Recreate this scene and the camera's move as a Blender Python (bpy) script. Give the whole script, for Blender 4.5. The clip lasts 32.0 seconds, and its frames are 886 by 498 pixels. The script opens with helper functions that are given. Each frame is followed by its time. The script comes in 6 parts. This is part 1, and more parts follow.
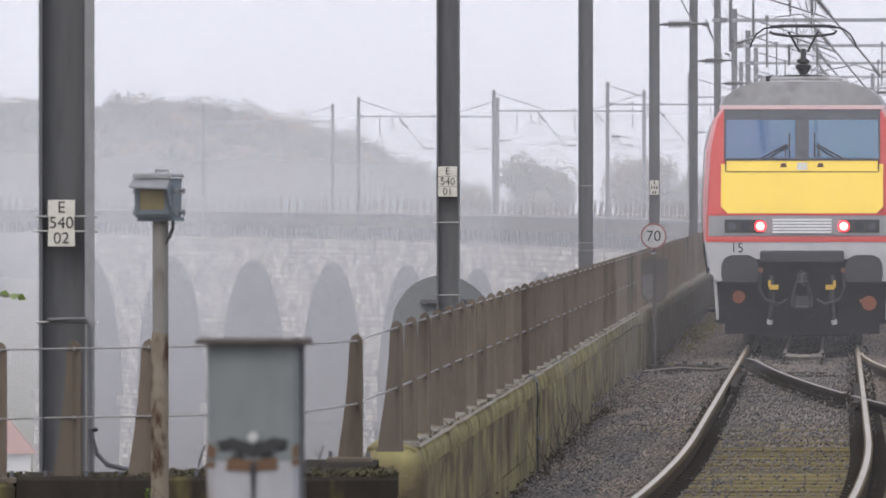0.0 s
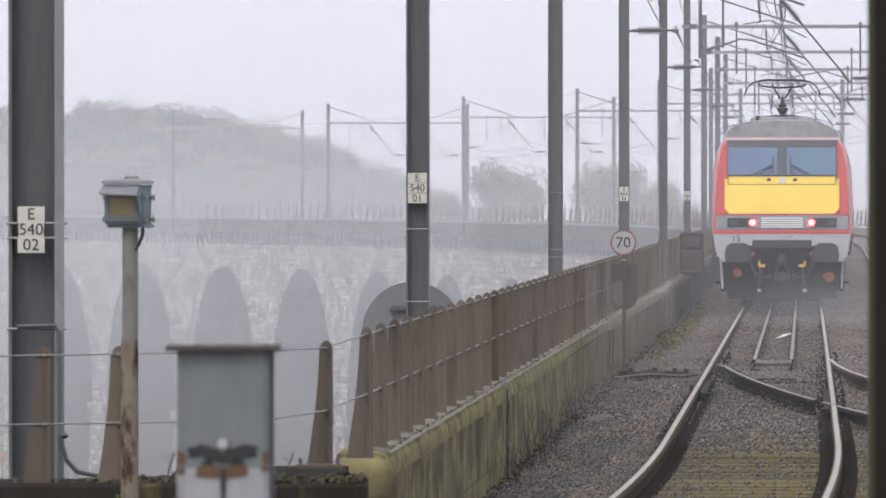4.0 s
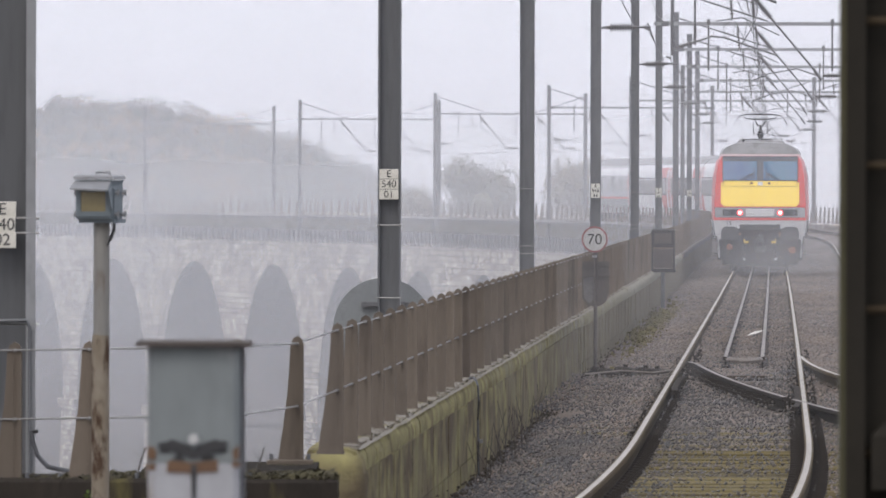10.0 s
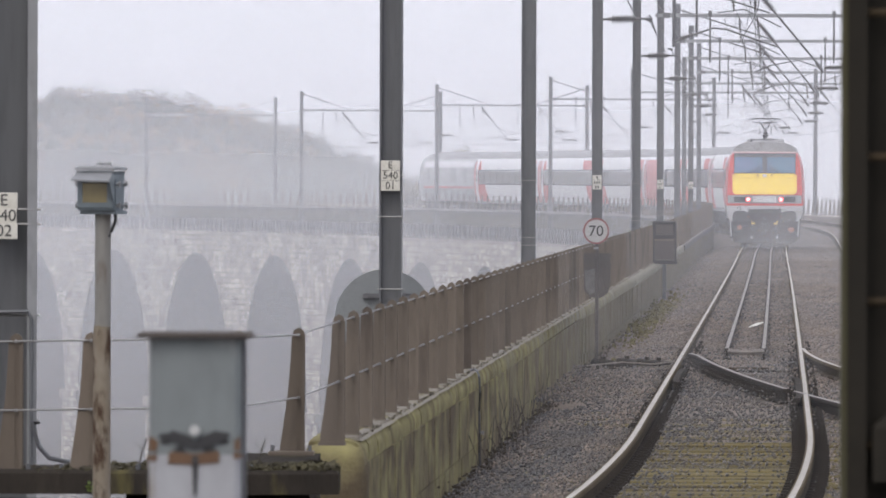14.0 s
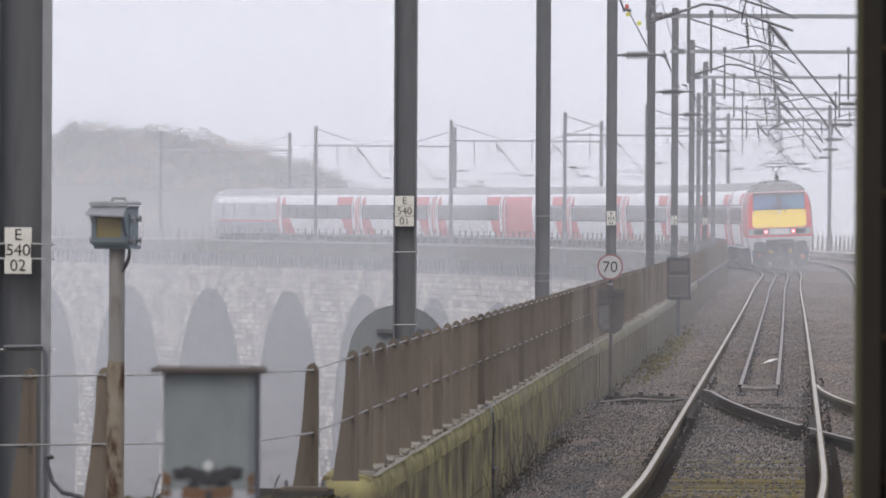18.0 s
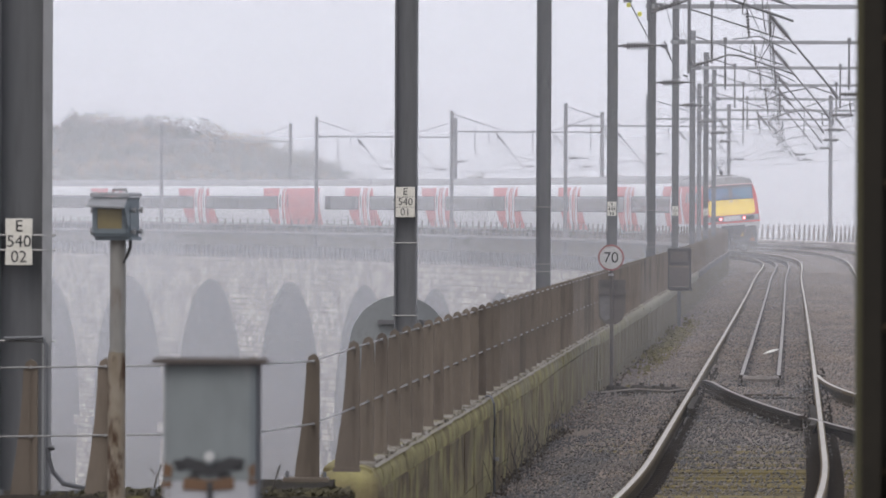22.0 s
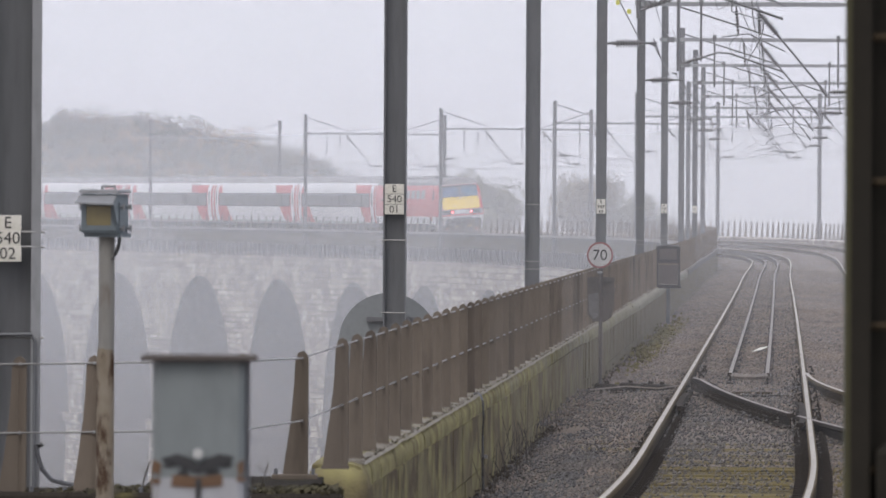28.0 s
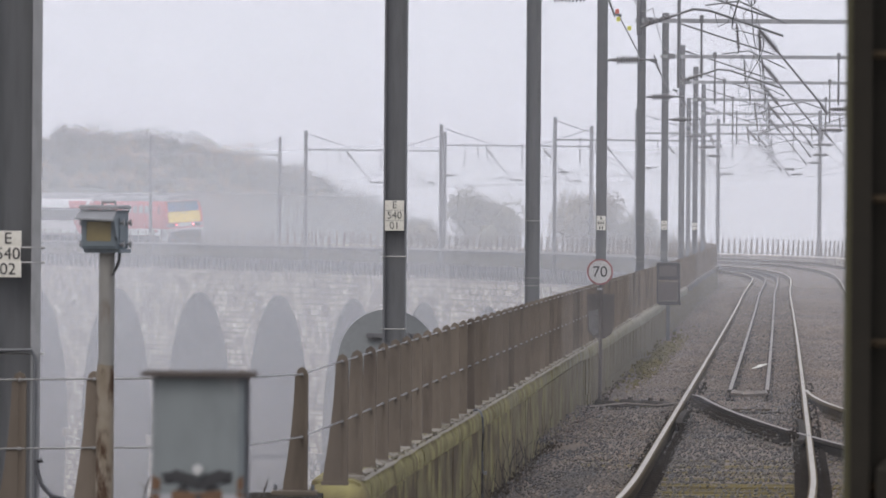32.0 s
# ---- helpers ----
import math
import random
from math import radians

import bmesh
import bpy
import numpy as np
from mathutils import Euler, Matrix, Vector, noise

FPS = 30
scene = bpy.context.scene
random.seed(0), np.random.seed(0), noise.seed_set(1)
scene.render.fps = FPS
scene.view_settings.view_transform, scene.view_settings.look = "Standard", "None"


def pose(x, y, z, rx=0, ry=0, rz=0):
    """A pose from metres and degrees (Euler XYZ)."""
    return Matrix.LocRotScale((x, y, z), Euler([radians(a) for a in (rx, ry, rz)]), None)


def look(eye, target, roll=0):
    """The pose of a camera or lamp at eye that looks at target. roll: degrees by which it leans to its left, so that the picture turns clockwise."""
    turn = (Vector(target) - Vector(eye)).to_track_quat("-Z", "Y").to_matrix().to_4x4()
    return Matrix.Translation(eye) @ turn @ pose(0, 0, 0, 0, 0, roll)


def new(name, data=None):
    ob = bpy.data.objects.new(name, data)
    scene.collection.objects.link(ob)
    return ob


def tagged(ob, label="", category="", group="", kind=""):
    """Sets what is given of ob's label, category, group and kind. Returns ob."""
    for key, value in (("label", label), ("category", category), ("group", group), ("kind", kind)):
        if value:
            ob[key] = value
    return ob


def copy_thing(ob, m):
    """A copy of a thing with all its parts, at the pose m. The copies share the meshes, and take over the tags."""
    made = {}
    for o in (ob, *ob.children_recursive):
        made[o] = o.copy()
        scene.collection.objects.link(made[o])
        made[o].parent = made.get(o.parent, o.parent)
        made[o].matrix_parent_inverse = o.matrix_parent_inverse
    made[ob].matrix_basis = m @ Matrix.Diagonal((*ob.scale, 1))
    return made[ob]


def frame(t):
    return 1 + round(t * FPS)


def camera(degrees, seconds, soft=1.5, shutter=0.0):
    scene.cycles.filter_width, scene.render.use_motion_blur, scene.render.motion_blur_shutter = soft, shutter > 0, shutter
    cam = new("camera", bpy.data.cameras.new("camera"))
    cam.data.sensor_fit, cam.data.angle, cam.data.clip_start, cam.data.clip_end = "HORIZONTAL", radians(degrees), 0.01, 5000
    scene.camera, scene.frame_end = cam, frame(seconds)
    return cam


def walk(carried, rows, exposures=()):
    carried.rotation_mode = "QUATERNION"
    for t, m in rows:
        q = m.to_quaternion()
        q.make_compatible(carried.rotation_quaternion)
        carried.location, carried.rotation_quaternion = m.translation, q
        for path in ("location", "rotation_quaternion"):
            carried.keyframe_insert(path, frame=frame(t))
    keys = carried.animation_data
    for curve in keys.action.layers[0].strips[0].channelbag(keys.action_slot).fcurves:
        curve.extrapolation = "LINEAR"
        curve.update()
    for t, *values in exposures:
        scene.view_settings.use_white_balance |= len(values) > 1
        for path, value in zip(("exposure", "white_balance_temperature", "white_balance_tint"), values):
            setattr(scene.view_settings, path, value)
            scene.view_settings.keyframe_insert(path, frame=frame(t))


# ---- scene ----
# The whole path of the camera: seconds, turn to the right, tilt up, lean (degrees). The eye stands on the platform end.
EYE = Vector((0.0, 0.0, 2.11))
CAMERA_ROWS = (
    (0, -0.3137, -0.3300, -0.025), (0.5, -0.3480, -0.2488, -0.083), (1, -0.2176, -0.2427, 0.058), (1.5, -0.0900, -0.3000, -0.061),
    (2, -0.0596, -0.2994, -0.040), (2.5, -0.1876, -0.2814, -0.114), (4.5, -0.1139, -0.3055, -0.023), (5, -0.0885, -0.3259, -0.021),
    (5.5, -0.0507, -0.3411, -0.036), (6, -0.0692, -0.3305, -0.019), (6.5, -0.0977, -0.3181, 0.040), (7, -0.1270, -0.3485, -0.087),
    (7.5, -0.1077, -0.3849, 0.023), (8, -0.0633, -0.3573, 0.040), (8.5, -0.0270, -0.3155, 0.077), (9, -0.0084, -0.2727, 0.166),
    (9.5, 0.0262, -0.2727, 0.174), (10, 0.0323, -0.3137, 0.136), (10.5, 0.0308, -0.3400, 0.124), (11, 0.0595, -0.3581, 0.079),
    (11.5, 0.0892, -0.3551, 0.140), (12, 0.0814, -0.3333, 0.162), (12.5, 0.0743, -0.3357, 0.302), (13, 0.0637, -0.3663, 0.216),
    (13.5, 0.0474, -0.3964, 0.221), (14, 0.0238, -0.3638, 0.182), (14.5, 0.0207, -0.3187, 0.171), (16.5, -0.0746, -0.2752, 0.255),
    (17, -0.0648, -0.2331, 0.271), (17.5, -0.0619, -0.1911, 0.303), (18, -0.0595, -0.1551, 0.301), (18.5, -0.0691, -0.1674, 0.322),
    (19, -0.0902, -0.2141, 0.229), (19.5, -0.1054, -0.2073, 0.242), (20, -0.0931, -0.1970, 0.315), (20.5, -0.0848, -0.1633, 0.228),
    (21, -0.0587, -0.1480, 0.238), (21.5, -0.0620, -0.1671, 0.287), (22, -0.0641, -0.2090, 0.243), (22.5, -0.0589, -0.2293, 0.239),
    (23, -0.0575, -0.1949, 0.271), (23.5, -0.0609, -0.1642, 0.330), (24, -0.0562, -0.1343, 0.332), (24.5, -0.0544, -0.1538, 0.303),
    (26.5, -0.0095, -0.1748, 0.305), (27, 0.0105, -0.1528, 0.344), (27.5, 0.0222, -0.1729, 0.336), (28, 0.0008, -0.2247, 0.327),
    (28.5, -0.0363, -0.2032, 0.362), (29, -0.0304, -0.1663, 0.409), (29.5, -0.0146, -0.1260, 0.493), (30, -0.0052, -0.0976, 0.484),
    (30.5, -0.0260, -0.1155, 0.393), (31, -0.0457, -0.1518, 0.382), (31.5, -0.0306, -0.1621, 0.450), (32, 0.0000, -0.1284, 0.430),
)
cam = camera(5.2, 32.0, soft=1.6)
cam.data.dof.use_dof, cam.data.dof.focus_distance, cam.data.dof.aperture_fstop = True, 170.0, 28.0


def aimed(turn, tilt, lean):
    a, b = radians(turn), radians(tilt)
    return look(EYE, EYE + 100 * Vector((math.sin(a) * math.cos(b), math.cos(a) * math.cos(b), math.sin(b))), lean)


walk(cam, [(t, aimed(a, b, c)) for t, a, b, c in CAMERA_ROWS], exposures=[(0, 0.14), (9, 0.13), (13, 0.14), (17, 0.11), (19, 0.05), (32, 0.01)])

# ---- light: thick overcast ----
world = bpy.data.worlds.new("overcast_sky")
scene.world = world
world.use_nodes = True
wn, wl = world.node_tree.nodes, world.node_tree.links
sky = wn.new("ShaderNodeTexSky")
sky.sky_type, sky.sun_disc, sky.sun_elevation, sky.sun_rotation = "NISHITA", False, radians(38), radians(200)
sky.dust_density, sky.air_density = 5.0, 1.0
cloud = wn.new("ShaderNodeMix")
cloud.data_type = "RGBA"
cloud.inputs[0].default_value = 0.85
cloud.inputs[7].default_value = (6.85, 6.95, 7.85, 1)
wl.new(sky.outputs[0], cloud.inputs[6])
wl.new(cloud.outputs[2], wn["Background"].inputs[0])
wn["Background"].inputs[1].default_value = 0.15

sun = new("sun", bpy.data.lights.new("sun", "SUN"))
sun.data.energy, sun.data.angle, sun.data.color = 1.0, radians(25), (1.0, 0.97, 0.93)
sun.matrix_world = look((0, 0, 60), (18, 45, 0))

# ---- the line: rail level over the platform end is z = 0 ----
KNOTS = (0, 280, 330, 380, 430, 480, 540, 620, 720, 1500)
CURVES = (0, 0.0072, -0.0821, 0.1744, 1.0559, 1.4086, 1.3815, 1.19, 0.9939, 0.9939)
LINE_S = np.arange(0, 1100, 1.0)
LINE_K = np.interp(LINE_S + 20, KNOTS, CURVES) / 1000
LINE_T = 0.0352 - np.concatenate([[0], np.cumsum(LINE_K[:-1])])
LINE_X = 0.198 + np.concatenate([[0], np.cumsum(np.sin(LINE_T[:-1]))])
LINE_Y = 20 + np.concatenate([[0], np.cumsum(np.cos(LINE_T[:-1]))])
WALL_X = LINE_X
LINE_X = LINE_X - np.clip(85 - LINE_Y, 0, None) ** 2 / 1900
LINE_Z = 0.45 * np.clip((LINE_S - 260) / 380, 0, 1.6)
LINE_C = np.interp(LINE_S, (330, 440, 1100), (0, 4.3, 4.3))


def at(values, s):
    """A value of the line s metres along it, past its ends too."""
    if s < 0:
        return values[0] + s * (values[1] - values[0])
    return float(np.interp(s, LINE_S, values))


def heading(s):
    return math.atan2(at(LINE_X, s + 1) - at(LINE_X, s - 1), at(LINE_Y, s + 1) - at(LINE_Y, s - 1))


def spot(s, off=0.0, z=0.0, cant=True):
    """A point beside the line: s along it, off to the right, z above the rails."""
    h = heading(s)
    lift = (off + 0.75) * math.sin(radians(at(LINE_C, s))) if cant else 0.0
    return Vector((at(LINE_X, s) + off * math.cos(h), at(LINE_Y, s) - off * math.sin(h), at(LINE_Z, s) + z + lift))


def by_wall(s, off, z=0.0):
    """A point beside the parapet's line, which runs straight on where the rails bend towards the platform."""
    p = spot(s, off, z, False)
    p.x += at(WALL_X, s) - at(LINE_X, s)
    return p


def set_by_wall(s, off, z=0.0):
    return Matrix.Translation(by_wall(s, off, z)) @ pose(0, 0, 0, 0, 0, -2.02 if s < 250 else -math.degrees(heading(s)))


def place(s, off=0.0, z=0.0, cant=False):
    return Matrix.Translation(spot(s, off, z, cant)) @ pose(0, 0, 0, 0, 0, -math.degrees(heading(s)))


def steps(a, b, fine=2.0):
    n = max(2, int((b - a) / fine) + 1)
    return [a + (b - a) * i / (n - 1) for i in range(n)]


# ---- mesh tools ----
class Geo:
    def __init__(self):
        self.v, self.f = [], []

    def add(self, verts, faces):
        n = len(self.v)
        self.v += [tuple(p) for p in verts]
        self.f += [tuple(i + n for i in face) for face in faces]
        return self

    def box(self, x, y, z, sx, sy, sz, m=None, taper=1.0):
        a, b, c = sx / 2, sy / 2, sz / 2
        pts = [Vector((x + i * a * (taper if k > 0 else 1), y + j * b * (taper if k > 0 else 1), z + k * c)) for k in (-1, 1) for j in (-1, 1) for i in (-1, 1)]
        if m is not None:
            pts = [m @ p for p in pts]
        return self.add(pts, [(0, 2, 3, 1), (4, 5, 7, 6), (0, 1, 5, 4), (2, 6, 7, 3), (0, 4, 6, 2), (1, 3, 7, 5)])

    def chip(self, x, y, z, sx, sy, sz, e=0.02, m=None):
        """A block with its upper edges bevelled."""
        a, b = sx / 2, sy / 2
        rings = [(a, b, z - sz / 2), (a, b, z + sz / 2 - e), (a - e, b - e, z + sz / 2)]
        pts = [Vector((x + i * p, y + j * q, h)) for p, q, h in rings for i, j in ((-1, -1), (1, -1), (1, 1), (-1, 1))]
        if m is not None:
            pts = [m @ p for p in pts]
        faces = [(3, 2, 1, 0), (8, 9, 10, 11)]
        for r in (0, 4):
            faces += [(r + i, r + (i + 1) % 4, r + 4 + (i + 1) % 4, r + 4 + i) for i in range(4)]
        return self.add(pts, faces)

    def tube(self, p, q, r, n=8, r2=None):
        p, q = Vector(p), Vector(q)
        r2 = r if r2 is None else r2
        d = (q - p).normalized()
        u = d.orthogonal().normalized()
        w = d.cross(u)
        ring = [u * math.cos(2 * math.pi * i / n) + w * math.sin(2 * math.pi * i / n) for i in range(n)]
        faces = [(i, (i + 1) % n, n + (i + 1) % n, n + i) for i in range(n)]
        return self.add([p + k * r for k in ring] + [q + k * r2 for k in ring], faces + [tuple(range(n))[::-1], tuple(range(n, 2 * n))])

    def pipe(self, pts, r, n=6):
        """A bent rod through points, in one skin."""
        pts = [Vector(p) for p in pts]
        verts, faces = [], []
        for k, p in enumerate(pts):
            d = (pts[min(k + 1, len(pts) - 1)] - pts[max(k - 1, 0)]).normalized()
            side = Vector((0, 0, 1)) if abs(d.z) < 0.9 else Vector((1, 0, 0))
            u = d.cross(side).normalized()
            w = d.cross(u)
            verts += [p + r * (u * math.cos(2 * math.pi * i / n) + w * math.sin(2 * math.pi * i / n)) for i in range(n)]
        for k in range(len(pts) - 1):
            faces += [(k * n + i, k * n + (i + 1) % n, (k + 1) * n + (i + 1) % n, (k + 1) * n + i) for i in range(n)]
        e = (len(pts) - 1) * n
        return self.add(verts, faces + [tuple(range(n))[::-1], tuple(range(e, e + n))])

    def prism(self, poly, d):
        """A flat outline of 3D points pushed along d."""
        n, d = len(poly), Vector(d)
        pts = [Vector(p) for p in poly]
        return self.add(pts + [p + d for p in pts], [tuple(range(n))[::-1], tuple(range(n, 2 * n))] + [(i, (i + 1) % n, n + (i + 1) % n, n + i) for i in range(n)])

    def loft(self, rings, closed=True, caps=True):
        n = len(rings[0])
        faces = []
        for k in range(len(rings) - 1):
            for i in range(n if closed else n - 1):
                j = (i + 1) % n
                faces.append((k * n + i, k * n + j, (k + 1) * n + j, (k + 1) * n + i))
        if caps and closed:
            e = (len(rings) - 1) * n
            faces += [tuple(range(n))[::-1], tuple(range(e, e + n))]
        return self.add([p for r in rings for p in r], faces)

    def lathe(self, profile, m=None, n=12):
        """profile: rows of (radius, height) turned about z."""
        m = m or Matrix()
        rings = [[m @ Vector((r * math.cos(2 * math.pi * i / n), r * math.sin(2 * math.pi * i / n), z)) for i in range(n)] for r, z in profile]
        return self.loft(rings)

    def lump(self, sx, sy, sz, rough, n=9):
        """A weathered block: its edges worn round, its faces uneven."""
        ids, verts, faces = {}, [], []

        def key(p):
            if p not in ids:
                q = Vector([c / (n - 1) * 2 - 1 for c in p])
                r = (abs(q.x) ** 7 + abs(q.y) ** 7 + abs(q.z) ** 7) ** (1 / 7)
                q = q / r * (1 + rough * 2.5 * noise.noise(q * 1.9 + Vector((7, 3, 1))) + rough * noise.noise(q * 5))
                ids[p] = len(verts)
                verts.append(Vector((q.x * sx / 2, q.y * sy / 2, q.z * sz / 2)))
            return ids[p]
        for ax in range(3):
            for end in (0, n - 1):
                for i in range(n - 1):
                    for j in range(n - 1):
                        quad = []
                        for a, b in ((i, j), (i + 1, j), (i + 1, j + 1), (i, j + 1)):
                            p = [a, b]
                            p.insert(ax, end)
                            quad.append(key(tuple(p)))
                        faces.append(tuple(quad))
        return self.add(verts, faces)

    def h_beam(self, x, y, z0, z1, w, d, t=0.016):
        """An upright of H section in one skin."""
        a, b = w / 2, d / 2
        out = [(-a, -b), (-a + t, -b), (-a + t, -t / 2), (a - t, -t / 2), (a - t, -b), (a, -b), (a, b), (a - t, b), (a - t, t / 2), (-a + t, t / 2), (-a + t, b), (-a, b)]
        return self.prism([Vector((x + p, y + q, z0)) for p, q in out], (0, 0, z1 - z0))

    def mesh(self, name, smooth=0):
        me = bpy.data.meshes.new(name)
        me.from_pydata(self.v, [], self.f)
        bm = bmesh.new()
        bm.from_mesh(me)
        bmesh.ops.recalc_face_normals(bm, faces=bm.faces)
        bm.to_mesh(me)
        bm.free()
        if smooth:
            me.shade_smooth()
            me.set_sharp_from_angle(angle=radians(smooth))
        return me


def part(name, geo, material, parent, label="", smooth=0, m=None):
    me = geo.mesh(name, smooth) if isinstance(geo, Geo) else geo
    if isinstance(geo, Geo):
        me.materials.append(material)
    ob = new(name, me)
    ob.parent = parent
    if m is not None:
        ob.matrix_basis = m
    if label:
        ob["label"] = label
    return ob


def thing(name, label, category, m=None, group="", kind=""):
    ob = new(name)
    ob.empty_display_size = 0.1
    if m is not None:
        ob.matrix_basis = m
    return tagged(ob, label, category, group, kind)


def solid(name, geo, material, label, category, m=None, group="", kind="", smooth=0):
    me = geo.mesh(name, smooth)
    me.materials.append(material)
    ob = new(name, me)
    if m is not None:
        ob.matrix_basis = m
    return tagged(ob, label, category, group, kind)


def writing(text, size, material, parent, m, name="lettering", deep=0.002):
    cu = bpy.data.curves.new(name, "FONT")
    cu.body, cu.size, cu.align_x, cu.align_y, cu.extrude = text, size, "CENTER", "CENTER", deep
    tmp = bpy.data.objects.new(name, cu)
    scene.collection.objects.link(tmp)
    me = bpy.data.meshes.new_from_object(tmp.evaluated_get(bpy.context.evaluated_depsgraph_get()))
    bpy.data.objects.remove(tmp)
    me.materials.clear()
    me.materials.append(material)
    return part(name, me, material, parent, m=m)


# ---- materials ----
def mat(name, colour, second=None, rough=0.7, metal=0.0, scale=3.0, fine=30.0, bump=0.15, spread=0.5, stretch=(1, 1, 1), stain=None, amount=0.5, stain_scale=1.2, random_value=0.0, depth=0.01, island=0.0, world=False, spec=0.5):
    """Colour varied at two scales, with a stain colour in patches, and a fine relief."""
    ma = bpy.data.materials.new(name)
    ma.use_nodes = True
    n, l = ma.node_tree.nodes, ma.node_tree.links
    b = n["Principled BSDF"]
    b.inputs["Roughness"].default_value, b.inputs["Metallic"].default_value, b.inputs["Specular IOR Level"].default_value = rough, metal, spec
    tc = n.new("ShaderNodeTexCoord")
    mp = n.new("ShaderNodeMapping")
    mp.inputs["Scale"].default_value = stretch
    if random_value and not world:
        oi, away, shift = n.new("ShaderNodeObjectInfo"), n.new("ShaderNodeMath"), n.new("ShaderNodeVectorMath")
        away.operation, away.inputs[1].default_value = "MULTIPLY", 61.0
        l.new(oi.outputs["Random"], away.inputs[0])
        l.new(tc.outputs["Object"], shift.inputs[0]), l.new(away.outputs[0], shift.inputs[1])
        l.new(shift.outputs[0], mp.inputs["Vector"])
    elif world:
        l.new(n.new("ShaderNodeNewGeometry").outputs["Position"], mp.inputs["Vector"])
    else:
        l.new(tc.outputs["Object"], mp.inputs["Vector"])

    def noise_of(s, detail=4.0):
        t = n.new("ShaderNodeTexNoise")
        t.inputs["Scale"].default_value, t.inputs["Detail"].default_value = s, detail
        l.new(mp.outputs[0], t.inputs["Vector"])
        return t.outputs["Fac"]

    def mixed(fac, a, c, lo=0.35, hi=0.65):
        r = n.new("ShaderNodeMapRange")
        r.inputs["From Min"].default_value, r.inputs["From Max"].default_value = lo, hi
        l.new(fac, r.inputs["Value"])
        m = n.new("ShaderNodeMix")
        m.data_type = "RGBA"
        l.new(r.outputs[0], m.inputs[0])
        for k, val in ((6, a), (7, c)):
            if isinstance(val, tuple):
                m.inputs[k].default_value = (*val, 1)
            else:
                l.new(val, m.inputs[k])
        return m.outputs[2]

    second = second or tuple(c * 0.72 for c in colour)
    big = mixed(noise_of(scale), colour, second, 0.5 - spread / 2, 0.5 + spread / 2)
    small = noise_of(fine, 6.0)
    out = mixed(small, big, mixed(noise_of(scale * 2.7), second, tuple(c * 0.8 for c in second)), 0.45, 0.95)
    if stain:
        out = mixed(noise_of(stain_scale, 5.0), out, stain, 0.75 - 0.5 * amount, 0.85 - 0.4 * amount)
    if random_value:
        oi = n.new("ShaderNodeObjectInfo")
        hs = n.new("ShaderNodeHueSaturation")
        mr = n.new("ShaderNodeMapRange")
        mr.inputs["To Min"].default_value, mr.inputs["To Max"].default_value = 1 - random_value, 1 + random_value
        l.new(oi.outputs["Random"], mr.inputs["Value"])
        l.new(mr.outputs[0], hs.inputs["Value"])
        l.new(out, hs.inputs["Color"])
        out = hs.outputs[0]
    if island:
        ge, hs, mr = n.new("ShaderNodeNewGeometry"), n.new("ShaderNodeHueSaturation"), n.new("ShaderNodeMapRange")
        mr.inputs["To Min"].default_value, mr.inputs["To Max"].default_value = 1 - island, 1 + island
        l.new(ge.outputs["Random Per Island"], mr.inputs["Value"]), l.new(mr.outputs[0], hs.inputs["Value"]), l.new(out, hs.inputs["Color"])
        out = hs.outputs[0]
    l.new(out, b.inputs["Base Color"])
    if bump:
        bp = n.new("ShaderNodeBump")
        bp.inputs["Strength"].default_value, bp.inputs["Distance"].default_value = bump, depth
        l.new(small, bp.inputs["Height"])
        l.new(bp.outputs[0], b.inputs["Normal"])
    return ma


def glow(name, colour, strength):
    ma = bpy.data.materials.new(name)
    ma.use_nodes = True
    b = ma.node_tree.nodes["Principled BSDF"]
    b.inputs["Base Color"].default_value = (*colour, 1)
    b.inputs["Emission Color"].default_value, b.inputs["Emission Strength"].default_value = (*colour, 1), strength
    return ma


steel = mat("galvanised_steel", (0.132, 0.136, 0.144), (0.082, 0.085, 0.09), rough=0.55, metal=0.2, scale=1.5, fine=25, bump=0.1, stretch=(1, 1, 0.12), stain=(0.15, 0.155, 0.16), amount=0.42)
steel_pale = mat("weathered_zinc", (0.27, 0.275, 0.285), (0.19, 0.195, 0.2), rough=0.5, metal=0.2, scale=2, fine=20, stretch=(1, 1, 0.4), stain=(0.36, 0.36, 0.36), amount=0.3)
tube_steel = mat("tube_steel", (0.15, 0.15, 0.157), rough=0.5, metal=0.3, scale=2)
rail_worn = mat("worn_rail_head", (0.115, 0.088, 0.05), (0.075, 0.058, 0.036), rough=0.8, metal=0.0, spec=0.03, scale=0.7, fine=12, bump=0.05, stain=(0.13, 0.10, 0.08), amount=0.35, stain_scale=1.1)
rail_top = mat("polished_rail", (0.44, 0.385, 0.30), (0.31, 0.265, 0.20), rough=0.4, metal=1.0, scale=0.5, fine=8, bump=0.03, stain=(0.25, 0.23, 0.21), amount=0.3, stain_scale=0.8)
rail_rust = mat("rusty_rail_web", (0.062, 0.047, 0.03), (0.04, 0.031, 0.022), spec=0.02, rough=0.8, scale=4, fine=40)
rail_dull = mat("dull_old_rail", (0.225, 0.195, 0.17), (0.16, 0.138, 0.12), rough=0.6, metal=0.2, scale=1.5, fine=20)
iron = mat("brown_painted_iron", (0.145, 0.118, 0.092), (0.105, 0.086, 0.068), spec=0.25, rough=0.6, scale=2.5, fine=26, stretch=(1, 1, 0.25), random_value=0.13, stain=(0.072, 0.057, 0.045), amount=0.4, stain_scale=3)
